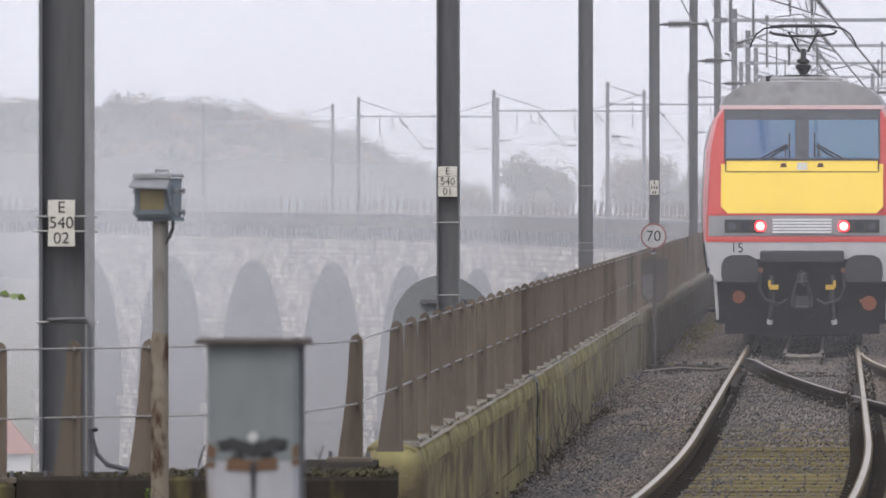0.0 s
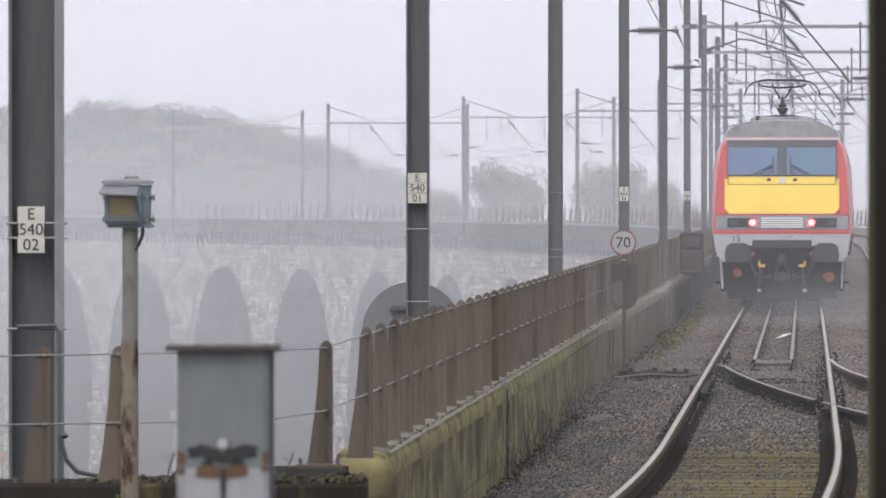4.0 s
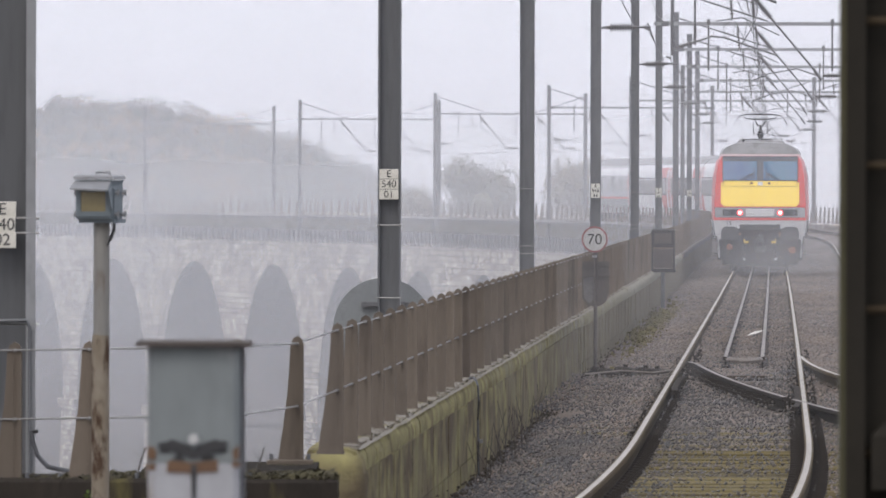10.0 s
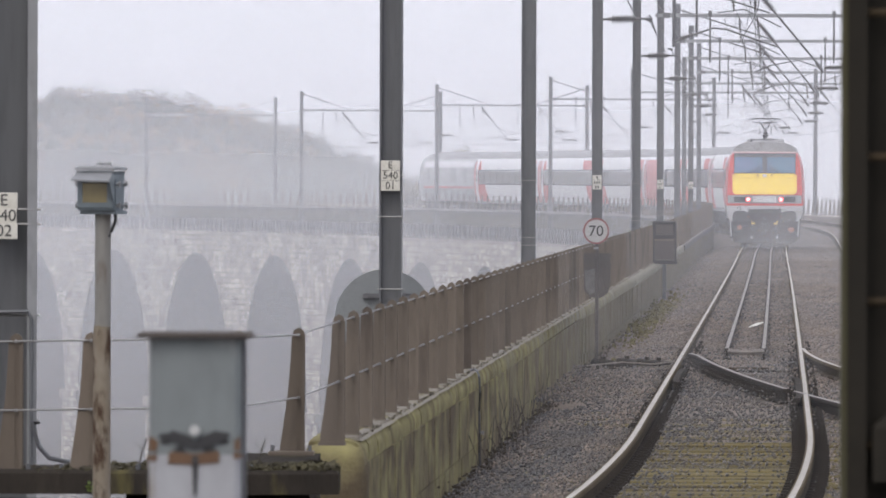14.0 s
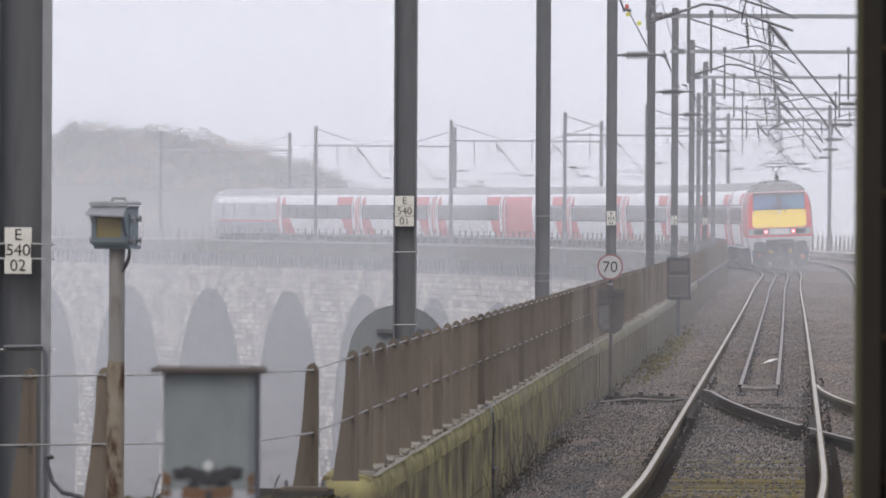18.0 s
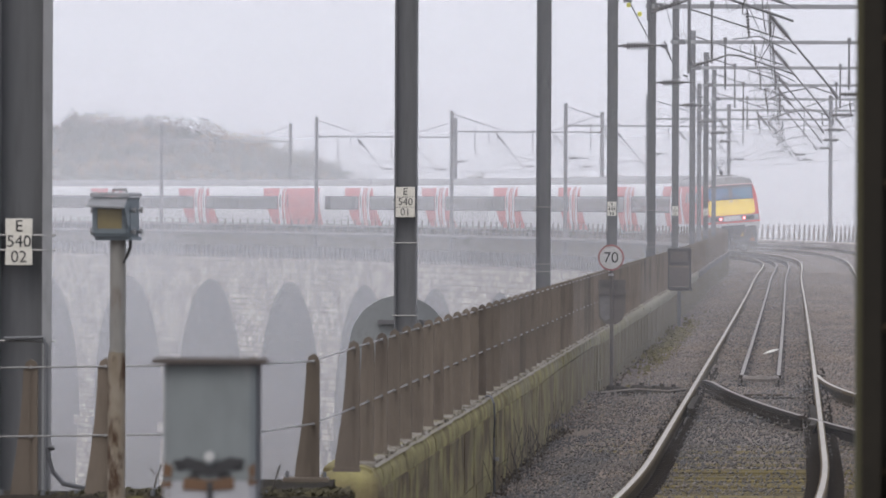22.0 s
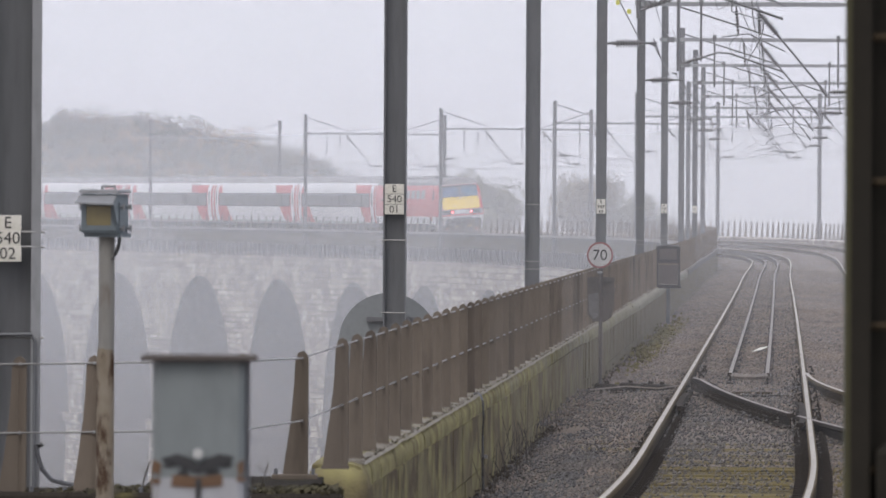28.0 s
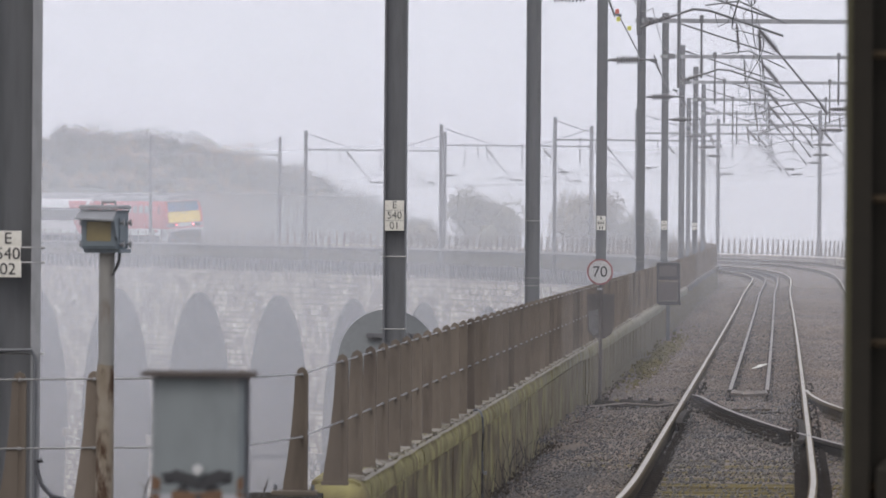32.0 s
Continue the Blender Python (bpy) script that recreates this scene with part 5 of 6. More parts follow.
def pillar():
    """Tall dark steel upright with rungs beside the platform end."""
    root = thing("ladder_post", "dark olive steel upright with a ladder on its side", "post", pose(0.824, 20.0, 0.9))
    part("edge_strip", Geo().box(0.006, 0, 2.2, 0.012, 0.05, 4.4), pillar_edge, root)
    part("upright", Geo().box(0.032, 0, 2.2, 0.04, 0.08, 4.4), pillar_dark, root)
    part("backing_plate", Geo().box(0.24, 0.05, 2.2, 0.38, 0.012, 4.4), pillar_dark, root)
    part("far_stile", Geo().box(0.4, 0, 2.2, 0.04, 0.08, 4.4), pillar_dark, root)
    for k in range(14):
        part("rung", Geo().tube((0.05, 0, 0.09 + 0.296 * k), (0.39, 0, 0.09 + 0.296 * k), 0.009, 8), rail_rust, root)
    part("lock_case", Geo().chip(0.14, -0.03, 0.68, 0.15, 0.06, 0.14, 0.03), pillar_dark, root)


def platform():
    g = Geo()
    g.loft([[Vector((at(LINE_X, y - 20) + 1.5, y, -0.5)), Vector((at(LINE_X, y - 20) + 1.5, y, 0.9)), Vector((6, y, 0.9)), Vector((6, y, -0.5))] for y in (-14, -6, 0, 6, 12, 18, 22.5)])
    solid("platform", g, platform_mat, "dark asphalt platform end beside the line", "platform", kind="structure")


def cottage():
    root = thing("house", "small white house with a red tiled roof down in the mist", "house", pose(-29.8, 560, -14.9, 0, 0, 4))
    white, tile = mat("white_render", (0.7, 0.69, 0.66), rough=0.8, scale=0.6), mat("red_tiles", (0.34, 0.15, 0.10), (0.26, 0.12, 0.085), rough=0.85, scale=1, fine=6)
    glass = mat("window_glass", (0.05, 0.06, 0.07), rough=0.1, scale=1, bump=0)
    part("wall", Geo().box(0, 0, -3, 6.0, 5, 10.2), white, root)
    part("roof", Geo().prism([Vector((-3.3, -2.8, 2.1)), Vector((3.3, -2.8, 2.1)), Vector((1.6, -0.6, 4.2)), Vector((-1.6, -0.6, 4.2))], (0, 0.1, 0.02)).prism([Vector((-3.3, 2.8, 2.1)), Vector((3.3, 2.8, 2.1)), Vector((1.6, 0.6, 4.2)), Vector((-1.6, 0.6, 4.2))], (0, -0.1, 0.02)).prism([Vector((3.3, -2.8, 2.1)), Vector((3.3, 2.8, 2.1)), Vector((1.6, 0.6, 4.2)), Vector((1.6, -0.6, 4.2))], (0.02, 0, 0.1)).prism([Vector((-3.3, -2.8, 2.1)), Vector((-3.3, 2.8, 2.1)), Vector((-1.6, 0.6, 4.2)), Vector((-1.6, -0.6, 4.2))], (-0.02, 0, 0.1)), tile, root)
    for x in (-1.6, 2.3):
        w = part("window", Geo().box(x, -2.53, 0.4, 0.75, 0.1, 1.3), white, root)
        part("pane", Geo().box(x, -2.59, 0.65, 0.45, 0.03, 0.45).box(x, -2.59, 0.15, 0.45, 0.03, 0.45), glass, w)
    bank = Geo().prism([Vector((-16, -8, -8)), Vector((12, -8, -8)), Vector((16, 14, -3)), Vector((-18, 14, -3))], (0, 0, -18))
    solid("house_bank", bank, grass_far, "grassy bank under the house", "hillside", pose(-29.8, 560, -14.9), kind="structure")


round_sign(), seventy(), box_sign(), flood_lamp(), box_post(), pillar(), platform(), cottage()


# ---- mist: thin upright veils that scatter the sky's light, denser low over the river ----
def veil_material(name, alpha, high):
    ma = bpy.data.materials.new(name)
    ma.use_nodes = True
    n, l = ma.node_tree.nodes, ma.node_tree.links
    n.remove(n["Principled BSDF"])
    clear, front, back = n.new("ShaderNodeBsdfTransparent"), n.new("ShaderNodeBsdfDiffuse"), n.new("ShaderNodeBsdfTranslucent")
    for b in (front, back):
        b.inputs["Color"].default_value = (0.93, 0.935, 0.97, 1)
    both, mix = n.new("ShaderNodeMixShader"), n.new("ShaderNodeMixShader")
    l.new(front.outputs[0], both.inputs[1]), l.new(back.outputs[0], both.inputs[2])
    tc = n.new("ShaderNodeTexCoord")
    nz = n.new("ShaderNodeTexNoise")
    nz.inputs["Scale"].default_value, nz.inputs["Detail"].default_value = 0.035, 3
    sep, fall, swirl, mul = n.new("ShaderNodeSeparateXYZ"), n.new("ShaderNodeMapRange"), n.new("ShaderNodeMapRange"), n.new("ShaderNodeMath")
    l.new(tc.outputs["Object"], nz.inputs["Vector"]), l.new(tc.outputs["Object"], sep.inputs[0])
    fall.inputs["From Min"].default_value, fall.inputs["From Max"].default_value = -1.0, 15.0
    fall.inputs["To Min"].default_value, fall.inputs["To Max"].default_value = alpha, alpha * high
    swirl.inputs["To Min"].default_value, swirl.inputs["To Max"].default_value = 0.8, 1.2
    l.new(sep.outputs[2], fall.inputs["Value"]), l.new(nz.outputs["Fac"], swirl.inputs["Value"])
    low, deep = n.new("ShaderNodeMapRange"), n.new("ShaderNodeMath")
    low.inputs["From Min"].default_value, low.inputs["From Max"].default_value = -15.0, 0.5
    low.inputs["To Min"].default_value, low.inputs["To Max"].default_value = 0.12, 1.0
    l.new(sep.outputs[2], low.inputs["Value"])
    deep.operation = "MULTIPLY"
    mul.operation = "MULTIPLY"
    l.new(fall.outputs[0], mul.inputs[0]), l.new(swirl.outputs[0], mul.inputs[1])
    l.new(mul.outputs[0], deep.inputs[0]), l.new(low.outputs[0], deep.inputs[1])
    l.new(deep.outputs[0], mix.inputs[0]), l.new(clear.outputs[0], mix.inputs[1]), l.new(both.outputs[0], mix.inputs[2])
    l.new(mix.outputs[0], n["Material Output"].inputs["Surface"])
    return ma


VEILS = ((58, 0.018), (90, 0.022), (118, 0.055), (170, 0.065), (228, 0.09), (300, 0.11), (385, 0.13), (475, 0.15), (560, 0.16), (640, 0.18), (735, 0.35), (980, 0.5))
scene.cycles.transparent_max_bounces = 32


def mist():
    for y, alpha in VEILS:
        half = 60 + y * 0.2
        g = Geo().add([(-half, 0, -33.5), (half, 0, -33.5), (half, 0, 40), (-half, 0, 40)], [(0, 1, 2, 3)])
        solid("mist", g, veil_material("mist_veil", alpha, 0.33), "thin grey morning mist drifting over the river", "mist", pose(0, y, 0), kind="stuff")


mist()


def spray_material():
    """Soft-edged fine spray, thin at its rim."""
    ma = bpy.data.materials.new("wheel_spray")
    ma.use_nodes = True
    n, l = ma.node_tree.nodes, ma.node_tree.links
    n.remove(n["Principled BSDF"])
    clear, front, back = n.new("ShaderNodeBsdfTransparent"), n.new("ShaderNodeBsdfDiffuse"), n.new("ShaderNodeBsdfTranslucent")
    both, mix = n.new("ShaderNodeMixShader"), n.new("ShaderNodeMixShader")
    l.new(front.outputs[0], both.inputs[1]), l.new(back.outputs[0], both.inputs[2])
    tc, ln, mr, nz, mul = n.new("ShaderNodeTexCoord"), n.new("ShaderNodeVectorMath"), n.new("ShaderNodeMapRange"), n.new("ShaderNodeTexNoise"), n.new("ShaderNodeMath")
    mp = n.new("ShaderNodeMapping")
    mp.inputs["Scale"].default_value = (0.42, 1, 0.8)
    l.new(tc.outputs["Object"], mp.inputs["Vector"]), l.new(mp.outputs[0], ln.inputs[0])
    ln.operation, mul.operation = "LENGTH", "MULTIPLY"
    nz.inputs["Scale"].default_value = 0.9
    l.new(tc.outputs["Object"], nz.inputs["Vector"])
    mr.interpolation_type = "SMOOTHSTEP"
    mr.inputs["From Min"].default_value, mr.inputs["From Max"].default_value = 0.1, 1.0
    mr.inputs["To Min"].default_value, mr.inputs["To Max"].default_value = 0.15, 0.0
    l.new(ln.outputs["Value"], mr.inputs["Value"]), l.new(mr.outputs[0], mul.inputs[0]), l.new(nz.outputs["Fac"], mul.inputs[1])
    l.new(mul.outputs[0], mix.inputs[0]), l.new(clear.outputs[0], mix.inputs[1]), l.new(both.outputs[0], mix.inputs[2])
    l.new(mix.outputs[0], n["Material Output"].inputs["Surface"])
    return ma


def spray():
    """Fine spray that the train's tail drags along over the wet track."""
    root = thing("wheel_spray", "thin white spray whirling behind the train's tail", "spray", kind="stuff")
    ma = spray_material()
    for k, (y, z, w) in enumerate(((-10.6, 0.5, 1.0), (-13.0, 0.45, 1.2), (-17.0, 0.4, 1.4), (-24.0, 0.4, 1.7))):
        n = 24
        g = Geo().add([(2.4 * w * math.cos(2 * math.pi * i / n), 0, max(-z + 0.03, 1.25 * w * math.sin(2 * math.pi * i / n))) for i in range(n)], [tuple(range(n))])
        part("spray_veil", g, ma, root, m=pose(0.5, y, z))
    return root

# ---- the train ----
t_red = mat("train_red", (0.60, 0.075, 0.068), (0.54, 0.066, 0.06), rough=0.35, scale=1.2, fine=12, bump=0.02)
t_yellow = mat("train_yellow", (0.93, 0.67, 0.085), (0.92, 0.65, 0.08), rough=0.38, scale=0.5, fine=4, bump=0.02)
t_white = mat("train_white", (0.80, 0.80, 0.81), (0.74, 0.74, 0.75), rough=0.35, scale=0.8, fine=8, bump=0.02)
t_skirt = mat("train_pale_grey", (0.50, 0.50, 0.51), (0.42, 0.42, 0.43), rough=0.45, scale=1.5, fine=10, bump=0.03)
t_grey = mat("train_grey", (0.34, 0.345, 0.36), (0.27, 0.275, 0.285), rough=0.5, scale=1.5, fine=10, bump=0.05)
t_roof = mat("sooty_roof", (0.36, 0.36, 0.365), (0.25, 0.25, 0.255), rough=0.75, scale=1.6, fine=7, bump=0.05, spread=0.3, stain=(0.19, 0.18, 0.175), amount=0.44, stain_scale=2.4)
t_dark = mat("underframe_black", (0.018, 0.018, 0.02), (0.012, 0.012, 0.013), rough=0.85, spec=0.15, scale=2, fine=12)
t_glass = mat("train_glass", (0.035, 0.04, 0.05), (0.03, 0.035, 0.042), rough=0.06, scale=1, bump=0)
# Violet and blue of the sky's reflection, put into the glass colour.
t_screen = mat("windscreen_sky_tint", (0.085, 0.10, 0.27), (0.06, 0.19, 0.26), rough=0.05, scale=0.5, bump=0)
t_screen.node_tree.nodes["Principled BSDF"].inputs["IOR"].default_value = 1.75
t_frame = mat("dark_window_surround", (0.07, 0.075, 0.095), (0.055, 0.06, 0.075), rough=0.3, scale=2, bump=0)
lamp_orange = mat("bright_orange_paint", (0.42, 0.13, 0.045), (0.3, 0.09, 0.04), rough=0.6, scale=6)
t_orange = mat("orange_paint", (0.2, 0.075, 0.04), (0.14, 0.06, 0.035), rough=0.6, scale=4)
tail_light = glow("tail_lamp", (1.0, 0.03, 0.035), 2.2)
tail_core = glow("tail_lamp_core", (1.0, 0.42, 0.42), 2.6)
t_lip = mat("faded_pink_lip", (0.62, 0.43, 0.43), (0.55, 0.40, 0.40), rough=0.45, scale=1.5, bump=0.02)
t_iron = mat("greasy_iron", (0.036, 0.037, 0.041), (0.026, 0.026, 0.029), rough=0.55, scale=5, fine=20)
cock_yellow = mat("cock_yellow", (0.62, 0.40, 0.04), (0.5, 0.32, 0.04), rough=0.5, scale=6)
WHEEL_R = 0.45

SECTION = ((1.30, 1.0), (1.37, 1.5), (1.37, 2.1), (1.33, 2.7), (1.24, 3.1), (1.08, 3.4), (0.78, 3.62), (0.4, 3.73), (0.0, 3.76))


def hull(scale_x=1.0, top=1.0):
    half = [(x * scale_x, 1.0 + (z - 1.0) * top) for x, z in SECTION]
    return half + [(-x, z) for x, z in half[-2::-1]]


LOCO_SECTION = ((1.365, 1.44), (1.37, 1.5), (1.37, 2.1), (1.33, 2.7), (1.24, 3.1), (1.12, 3.27), (0.8, 3.38), (0.4, 3.47), (0.0, 3.5))


def loco_hull():
    return list(LOCO_SECTION) + [(-x, z) for x, z in LOCO_SECTION[-2::-1]]


def body_rings(y0, y1, ys=None):
    return [[Vector((x, y, z)) for x, z in hull()] for y in (ys or (y0, y1))]


def side_panel(pts, off=0.012):
    """Two skins, one on each side, over the hull: pts of (y, z)."""
    g = Geo()

    def wide(z):
        return float(np.interp(z, [q for _, q in SECTION], [p for p, _ in SECTION]))
    for sgn in (-1, 1):
        cols = []
        zs = sorted({z for _, z in pts})
        levels = sorted({zs[0] + (zs[-1] - zs[0]) * i / 4 for i in range(5)} | {z for _, z in SECTION if zs[0] < z < zs[-1]})
        ys_lo, ys_hi = [], []
        for z in levels:
            cut = []
            n = len(pts)
            for i in range(n):
                (ya, za), (yb, zb) = pts[i], pts[(i + 1) % n]
                if abs(za - zb) > 1e-6 and min(za, zb) - 1e-6 <= z <= max(za, zb) + 1e-6:
                    cut.append(ya + (yb - ya) * (z - za) / (zb - za))
            ys_lo.append(min(cut)), ys_hi.append(max(cut))
        g.loft([[Vector((sgn * (wide(z) + off), a, z)), Vector((sgn * (wide(z) + off), b, z))] for z, a, b in zip(levels, ys_lo, ys_hi)], closed=False)
    return g


def bogie(root, y, wheelbase=2.6, n=2):
    fr = Geo()
    for x in (-1.08, 1.08):
        fr.box(x, y, 0.62, 0.14, wheelbase + 1.0, 0.2).box(x, y, 0.78, 0.3, 0.6, 0.3)
        for e in (-1, 1):
            fr.box(x, y + e * wheelbase / 2, 0.48, 0.24, 0.34, 0.34)
    fr.box(0, y, 0.66, 2.1, 0.5, 0.24)
    b = part("bogie", fr, t_dark, root)
    for e in (-1, 1):
        w = Geo()
        for x in (-0.75, 0.75):
            w.tube((x - 0.065, y + e * wheelbase / 2, WHEEL_R), (x + 0.065, y + e * wheelbase / 2, WHEEL_R), WHEEL_R, 20)
        w.tube((-0.75, y + e * wheelbase / 2, WHEEL_R), (0.75, y + e * wheelbase / 2, WHEEL_R), 0.09, 8)
        part("wheelset", w, rail_rust, b)


def locomotive():
    """Its tail faces -y. The origin lies on the rails under the middle."""
    root = thing("electric_locomotive", "red electric locomotive with yellow tail end and lit red lamps", "locomotive")
    h = 9.7
    # hull drawn in towards the raked tail
    rings = []
    for y, sx, base in ((h, 1.0, 0), (-h + 2.2, 1.0, 0), (-h + 1.2, 0.985, 0), (-h + 0.55, 0.96, 0)):
        rings.append([Vector((x * sx, y, z)) for x, z in loco_hull()])
    rake = [Vector((x * (0.93 if z > 1.6 else 0.95), -h + 0.04 + max(0.0, z - 1.85) * 0.26, min(z, 3.32))) for x, z in loco_hull()]
    rings.append(rake)
    body = part("body", Geo().loft(rings), t_red, root, smooth=35)
    low = [[Vector((x * sx, y, z)) for x, z in ((1.36, 1.438), (1.30, 1.0), (-1.30, 1.0), (-1.36, 1.438))] for y, sx in ((h, 1.0), (-h + 2.2, 1.0), (-h + 1.2, 0.985), (-h + 0.55, 0.96), (-h + 0.05, 0.95))]
    part("lower_body", Geo().loft(low), t_skirt, root, "pale grey lower body")

    def slab(x0, x1, z0, z1, d, material, name, parent, label="", chamfer=0.0):
        """A plate lying on the raked tail face."""
        def face(x, z):
            return Vector((x, -h + 0.04 + max(0.0, z - 1.85) * 0.26 - d, z))
        c = chamfer
        pts = [(x0 + c, z0), (x1 - c, z0), (x1, z0 + c), (x1, z1), (x0, z1), (x0, z0 + c)] if c else [(x0, z0), (x1, z0), (x1, z1), (x0, z1)]
        g = Geo().prism([face(x, z) for x, z in pts], (0, 0.06 + d, 0))
        return part(name, g, material, parent, label)

    slab(-1.10, 1.10, 1.83, 2.50, 0.012, t_yellow, "tail_panel", body, "warning yellow panel", 0.09)
    slab(-1.03, 1.03, 2.40, 2.545, 0.022, t_yellow, "wiper_cover", body)
    slab(-1.06, 1.06, 2.555, 3.24, 0.010, t_frame, "windscreen_frame", body)
    for x in (-0.53, 0.53):
        slab(x * 1.06 - 0.47, x * 1.06 + 0.47, 2.58, 3.10, 0.018, t_screen, "windscreen_pane", body)
    slab(-1.12, 1.12, 3.245, 3.30, 0.022, t_lip, "roof_lip", body, "pale pinkish lip")
    for sgn in (-1, 1):
        g = Geo()
        for d in (0.0, 0.05):
            g.tube((sgn * (0.17 + d * 1.2), -h + 0.18, 2.60), (sgn * (0.17 + d), -h + 0.25, 2.78), 0.009, 5)
            g.tube((sgn * (0.17 + d), -h + 0.24, 2.76), (sgn * (0.45 + d * 2), -h + 0.19, 2.58), 0.009, 5)
        g.tube((sgn * 0.17, -h + 0.25, 2.70), (sgn * 0.17, -h + 0.30, 2.92), 0.01, 5)
        part("wiper", g, plate_black, body)
        part("marker_lens", Geo().prism([Vector((sgn * 0.25 + x, -h + 0.175, z)) for x, z in ((-0.055, 2.435), (0.055, 2.435), (0.03, 2.51), (-0.03, 2.51))], (0, 0.08, 0)), rust, body)
        part("cover_gap", Geo().box(sgn * 1.035, -h + 0.18, 2.475, 0.012, 0.06, 0.15), plate_black, body)
    slab(-0.07, 0.07, 2.42, 2.52, 0.03, plate_white, "small_plate", body)
    slab(-1.03, 1.03, 2.388, 2.396, 0.016, plate_black, "cover_gap", body)
    slab(-1.04, 1.04, 2.546, 2.566, 0.03, plate_black, "wiper_shelf", body)
    slab(-1.27, 1.27, 1.52, 1.80, 0.006, t_grey, "lamp_panel", body, "grey lamp band")
    slab(-1.28, 1.28, 1.80, 1.83, 0.014, t_red, "upper_stripe", body)
    slab(-1.28, 1.28, 1.44, 1.49, 0.014, t_red, "lower_stripe", body)
    slab(-0.43, 0.43, 1.545, 1.78, 0.02, t_grey, "grille_frame", body)
    for k in range(5):
        slab(-0.40, 0.40, 1.562 + k * 0.042, 1.588 + k * 0.042, 0.036, t_white, "grille_slat", body)
    for sgn in (-1, 1):
        slab(sgn * 0.76 - 0.32, sgn * 0.76 + 0.32, 1.54, 1.77, 0.018, t_grey, "lamp_frame", body)
        slab(sgn * 0.79 - 0.26, sgn * 0.79 + 0.26, 1.565, 1.745, 0.024, plate_black, "lamp_glass", body)
        part("headlamp", Geo().tube((sgn * 0.77, -h + 0.02, 1.655), (sgn * 0.77, -h - 0.008, 1.655), 0.07, 14), t_glass, body)
        part("marker_lamp", Geo().tube((sgn * 0.95, -h + 0.02, 1.655), (sgn * 0.95, -h - 0.008, 1.655), 0.055, 14), t_frame, body)
        lamp = part("tail_lamp", Geo().tube((sgn * 0.565, -h + 0.02, 1.655), (sgn * 0.565, -h - 0.012, 1.655), 0.08, 16), tail_light, body, "lit red tail lamp")
        part("lamp_core", Geo().lathe(((0.058, 0.0), (0.054, 0.012), (0.03, 0.02), (0.001, 0.022)), pose(sgn * 0.565, -h - 0.011, 1.655, 90, 0, 0), 12), tail_core, lamp, "glaring pink lamp core")
    # skirt and coupling recess
    sk = [(-1.3, 1.44), (1.3, 1.44), (1.24, 1.02), (1.15, 0.9), (0.68, 0.98), (0.55, 1.2), (-0.55, 1.2), (-0.68, 0.98), (-1.15, 0.9), (-1.24, 1.02)]
    part("skirt", Geo().prism([Vector((x, -h + 0.035, z)) for x, z in sk], (0, 0.5, 0)), t_skirt, root, "off-white skirt")
    writing("15", 0.185, plate_black, root, pose(-0.88, -h + 0.03, 1.355, 90, 0, 0))
    part("drawgear_plate", Geo().chip(0, -h - 0.02, 1.25, 1.14, 0.2, 0.15, 0.02), t_iron, root)
    part("coupling_recess", Geo().box(0, -h + 0.03, 1.05, 1.4, 0.06, 0.32), t_dark, root)
    part("headstock", Geo().box(0, -h + 0.5, 0.75, 2.26, 0.5, 0.84), t_dark, root)
    for sgn in (-1, 1):
        # deep buffers with a rounded top, on a dark housing
        head = [(0.235, 0.9), (0.255, 1.0), (0.25, 1.13), (0.21, 1.22), (0.12, 1.265), (-0.12, 1.265), (-0.21, 1.22), (-0.25, 1.13), (-0.255, 1.0), (-0.235, 0.9)]
        buf = part("buffer", Geo().prism([Vector((sgn * 0.84 + x, -h - 0.24, z)) for x, z in head], (0, 0.05, 0)), t_iron, root)
        part("buffer_shank", Geo().tube((sgn * 0.84, -h + 0.4, 1.04), (sgn * 0.84, -h - 0.2, 1.04), 0.13, 14), t_dark, buf)
        part("side_fairing", Geo().prism([Vector((sgn * x, -h + 0.3, z)) for x, z in ((1.185, 1.17), (1.225, 1.17), (1.165, 0.38), (1.12, 0.38))], (0, 2.0, 0)), t_skirt, root)
        part("step", Geo().box(sgn * 1.24, -h + 0.9, 1.06, 0.1, 0.3, 0.05).box(sgn * 1.24, -h + 0.9, 0.5, 0.1, 0.3, 0.04), t_dark, root)
        part("rail_guard", Geo().box(sgn * 0.76, -h + 0.3, 0.28, 0.07, 0.06, 0.4), t_dark, root)
        part("hose", Geo().pipe([(sgn * 0.42, -h - 0.02, 0.98), (sgn * 0.41, -h - 0.1, 0.86), (sgn * 0.40, -h - 0.1, 0.68), (sgn * 0.42, -h - 0.08, 0.5), (sgn * 0.43, -h - 0.03, 0.36)], 0.032, 8), t_iron, root, smooth=40)
        part("hose_end", Geo().tube((sgn * 0.43, -h - 0.04, 0.39), (sgn * 0.44, -h - 0.02, 0.33), 0.04, 8), t_skirt, root, "bright hose end")
        part("cock_handle", Geo().box(sgn * 0.38, -h - 0.14, 0.83, 0.12, 0.05, 0.065).box(sgn * 0.44, -h - 0.14, 0.875, 0.035, 0.04, 0.09), cock_yellow, root, "yellow cock handle")
        part("hook_cover", Geo().tube((sgn * 0.56, -h - 0.03, 1.06), (sgn * 0.56, -h - 0.09, 1.06), 0.038, 10), t_orange, root)
        part("jumper_cable", Geo().pipe([(sgn * 0.56, -h - 0.05, 1.02), (sgn * 0.58, -h - 0.12, 0.82), (sgn * 0.50, -h - 0.12, 0.66), (sgn * 0.3, -h - 0.1, 0.6), (sgn * 0.2, -h - 0.06, 0.66)], 0.022, 6), t_iron, root)
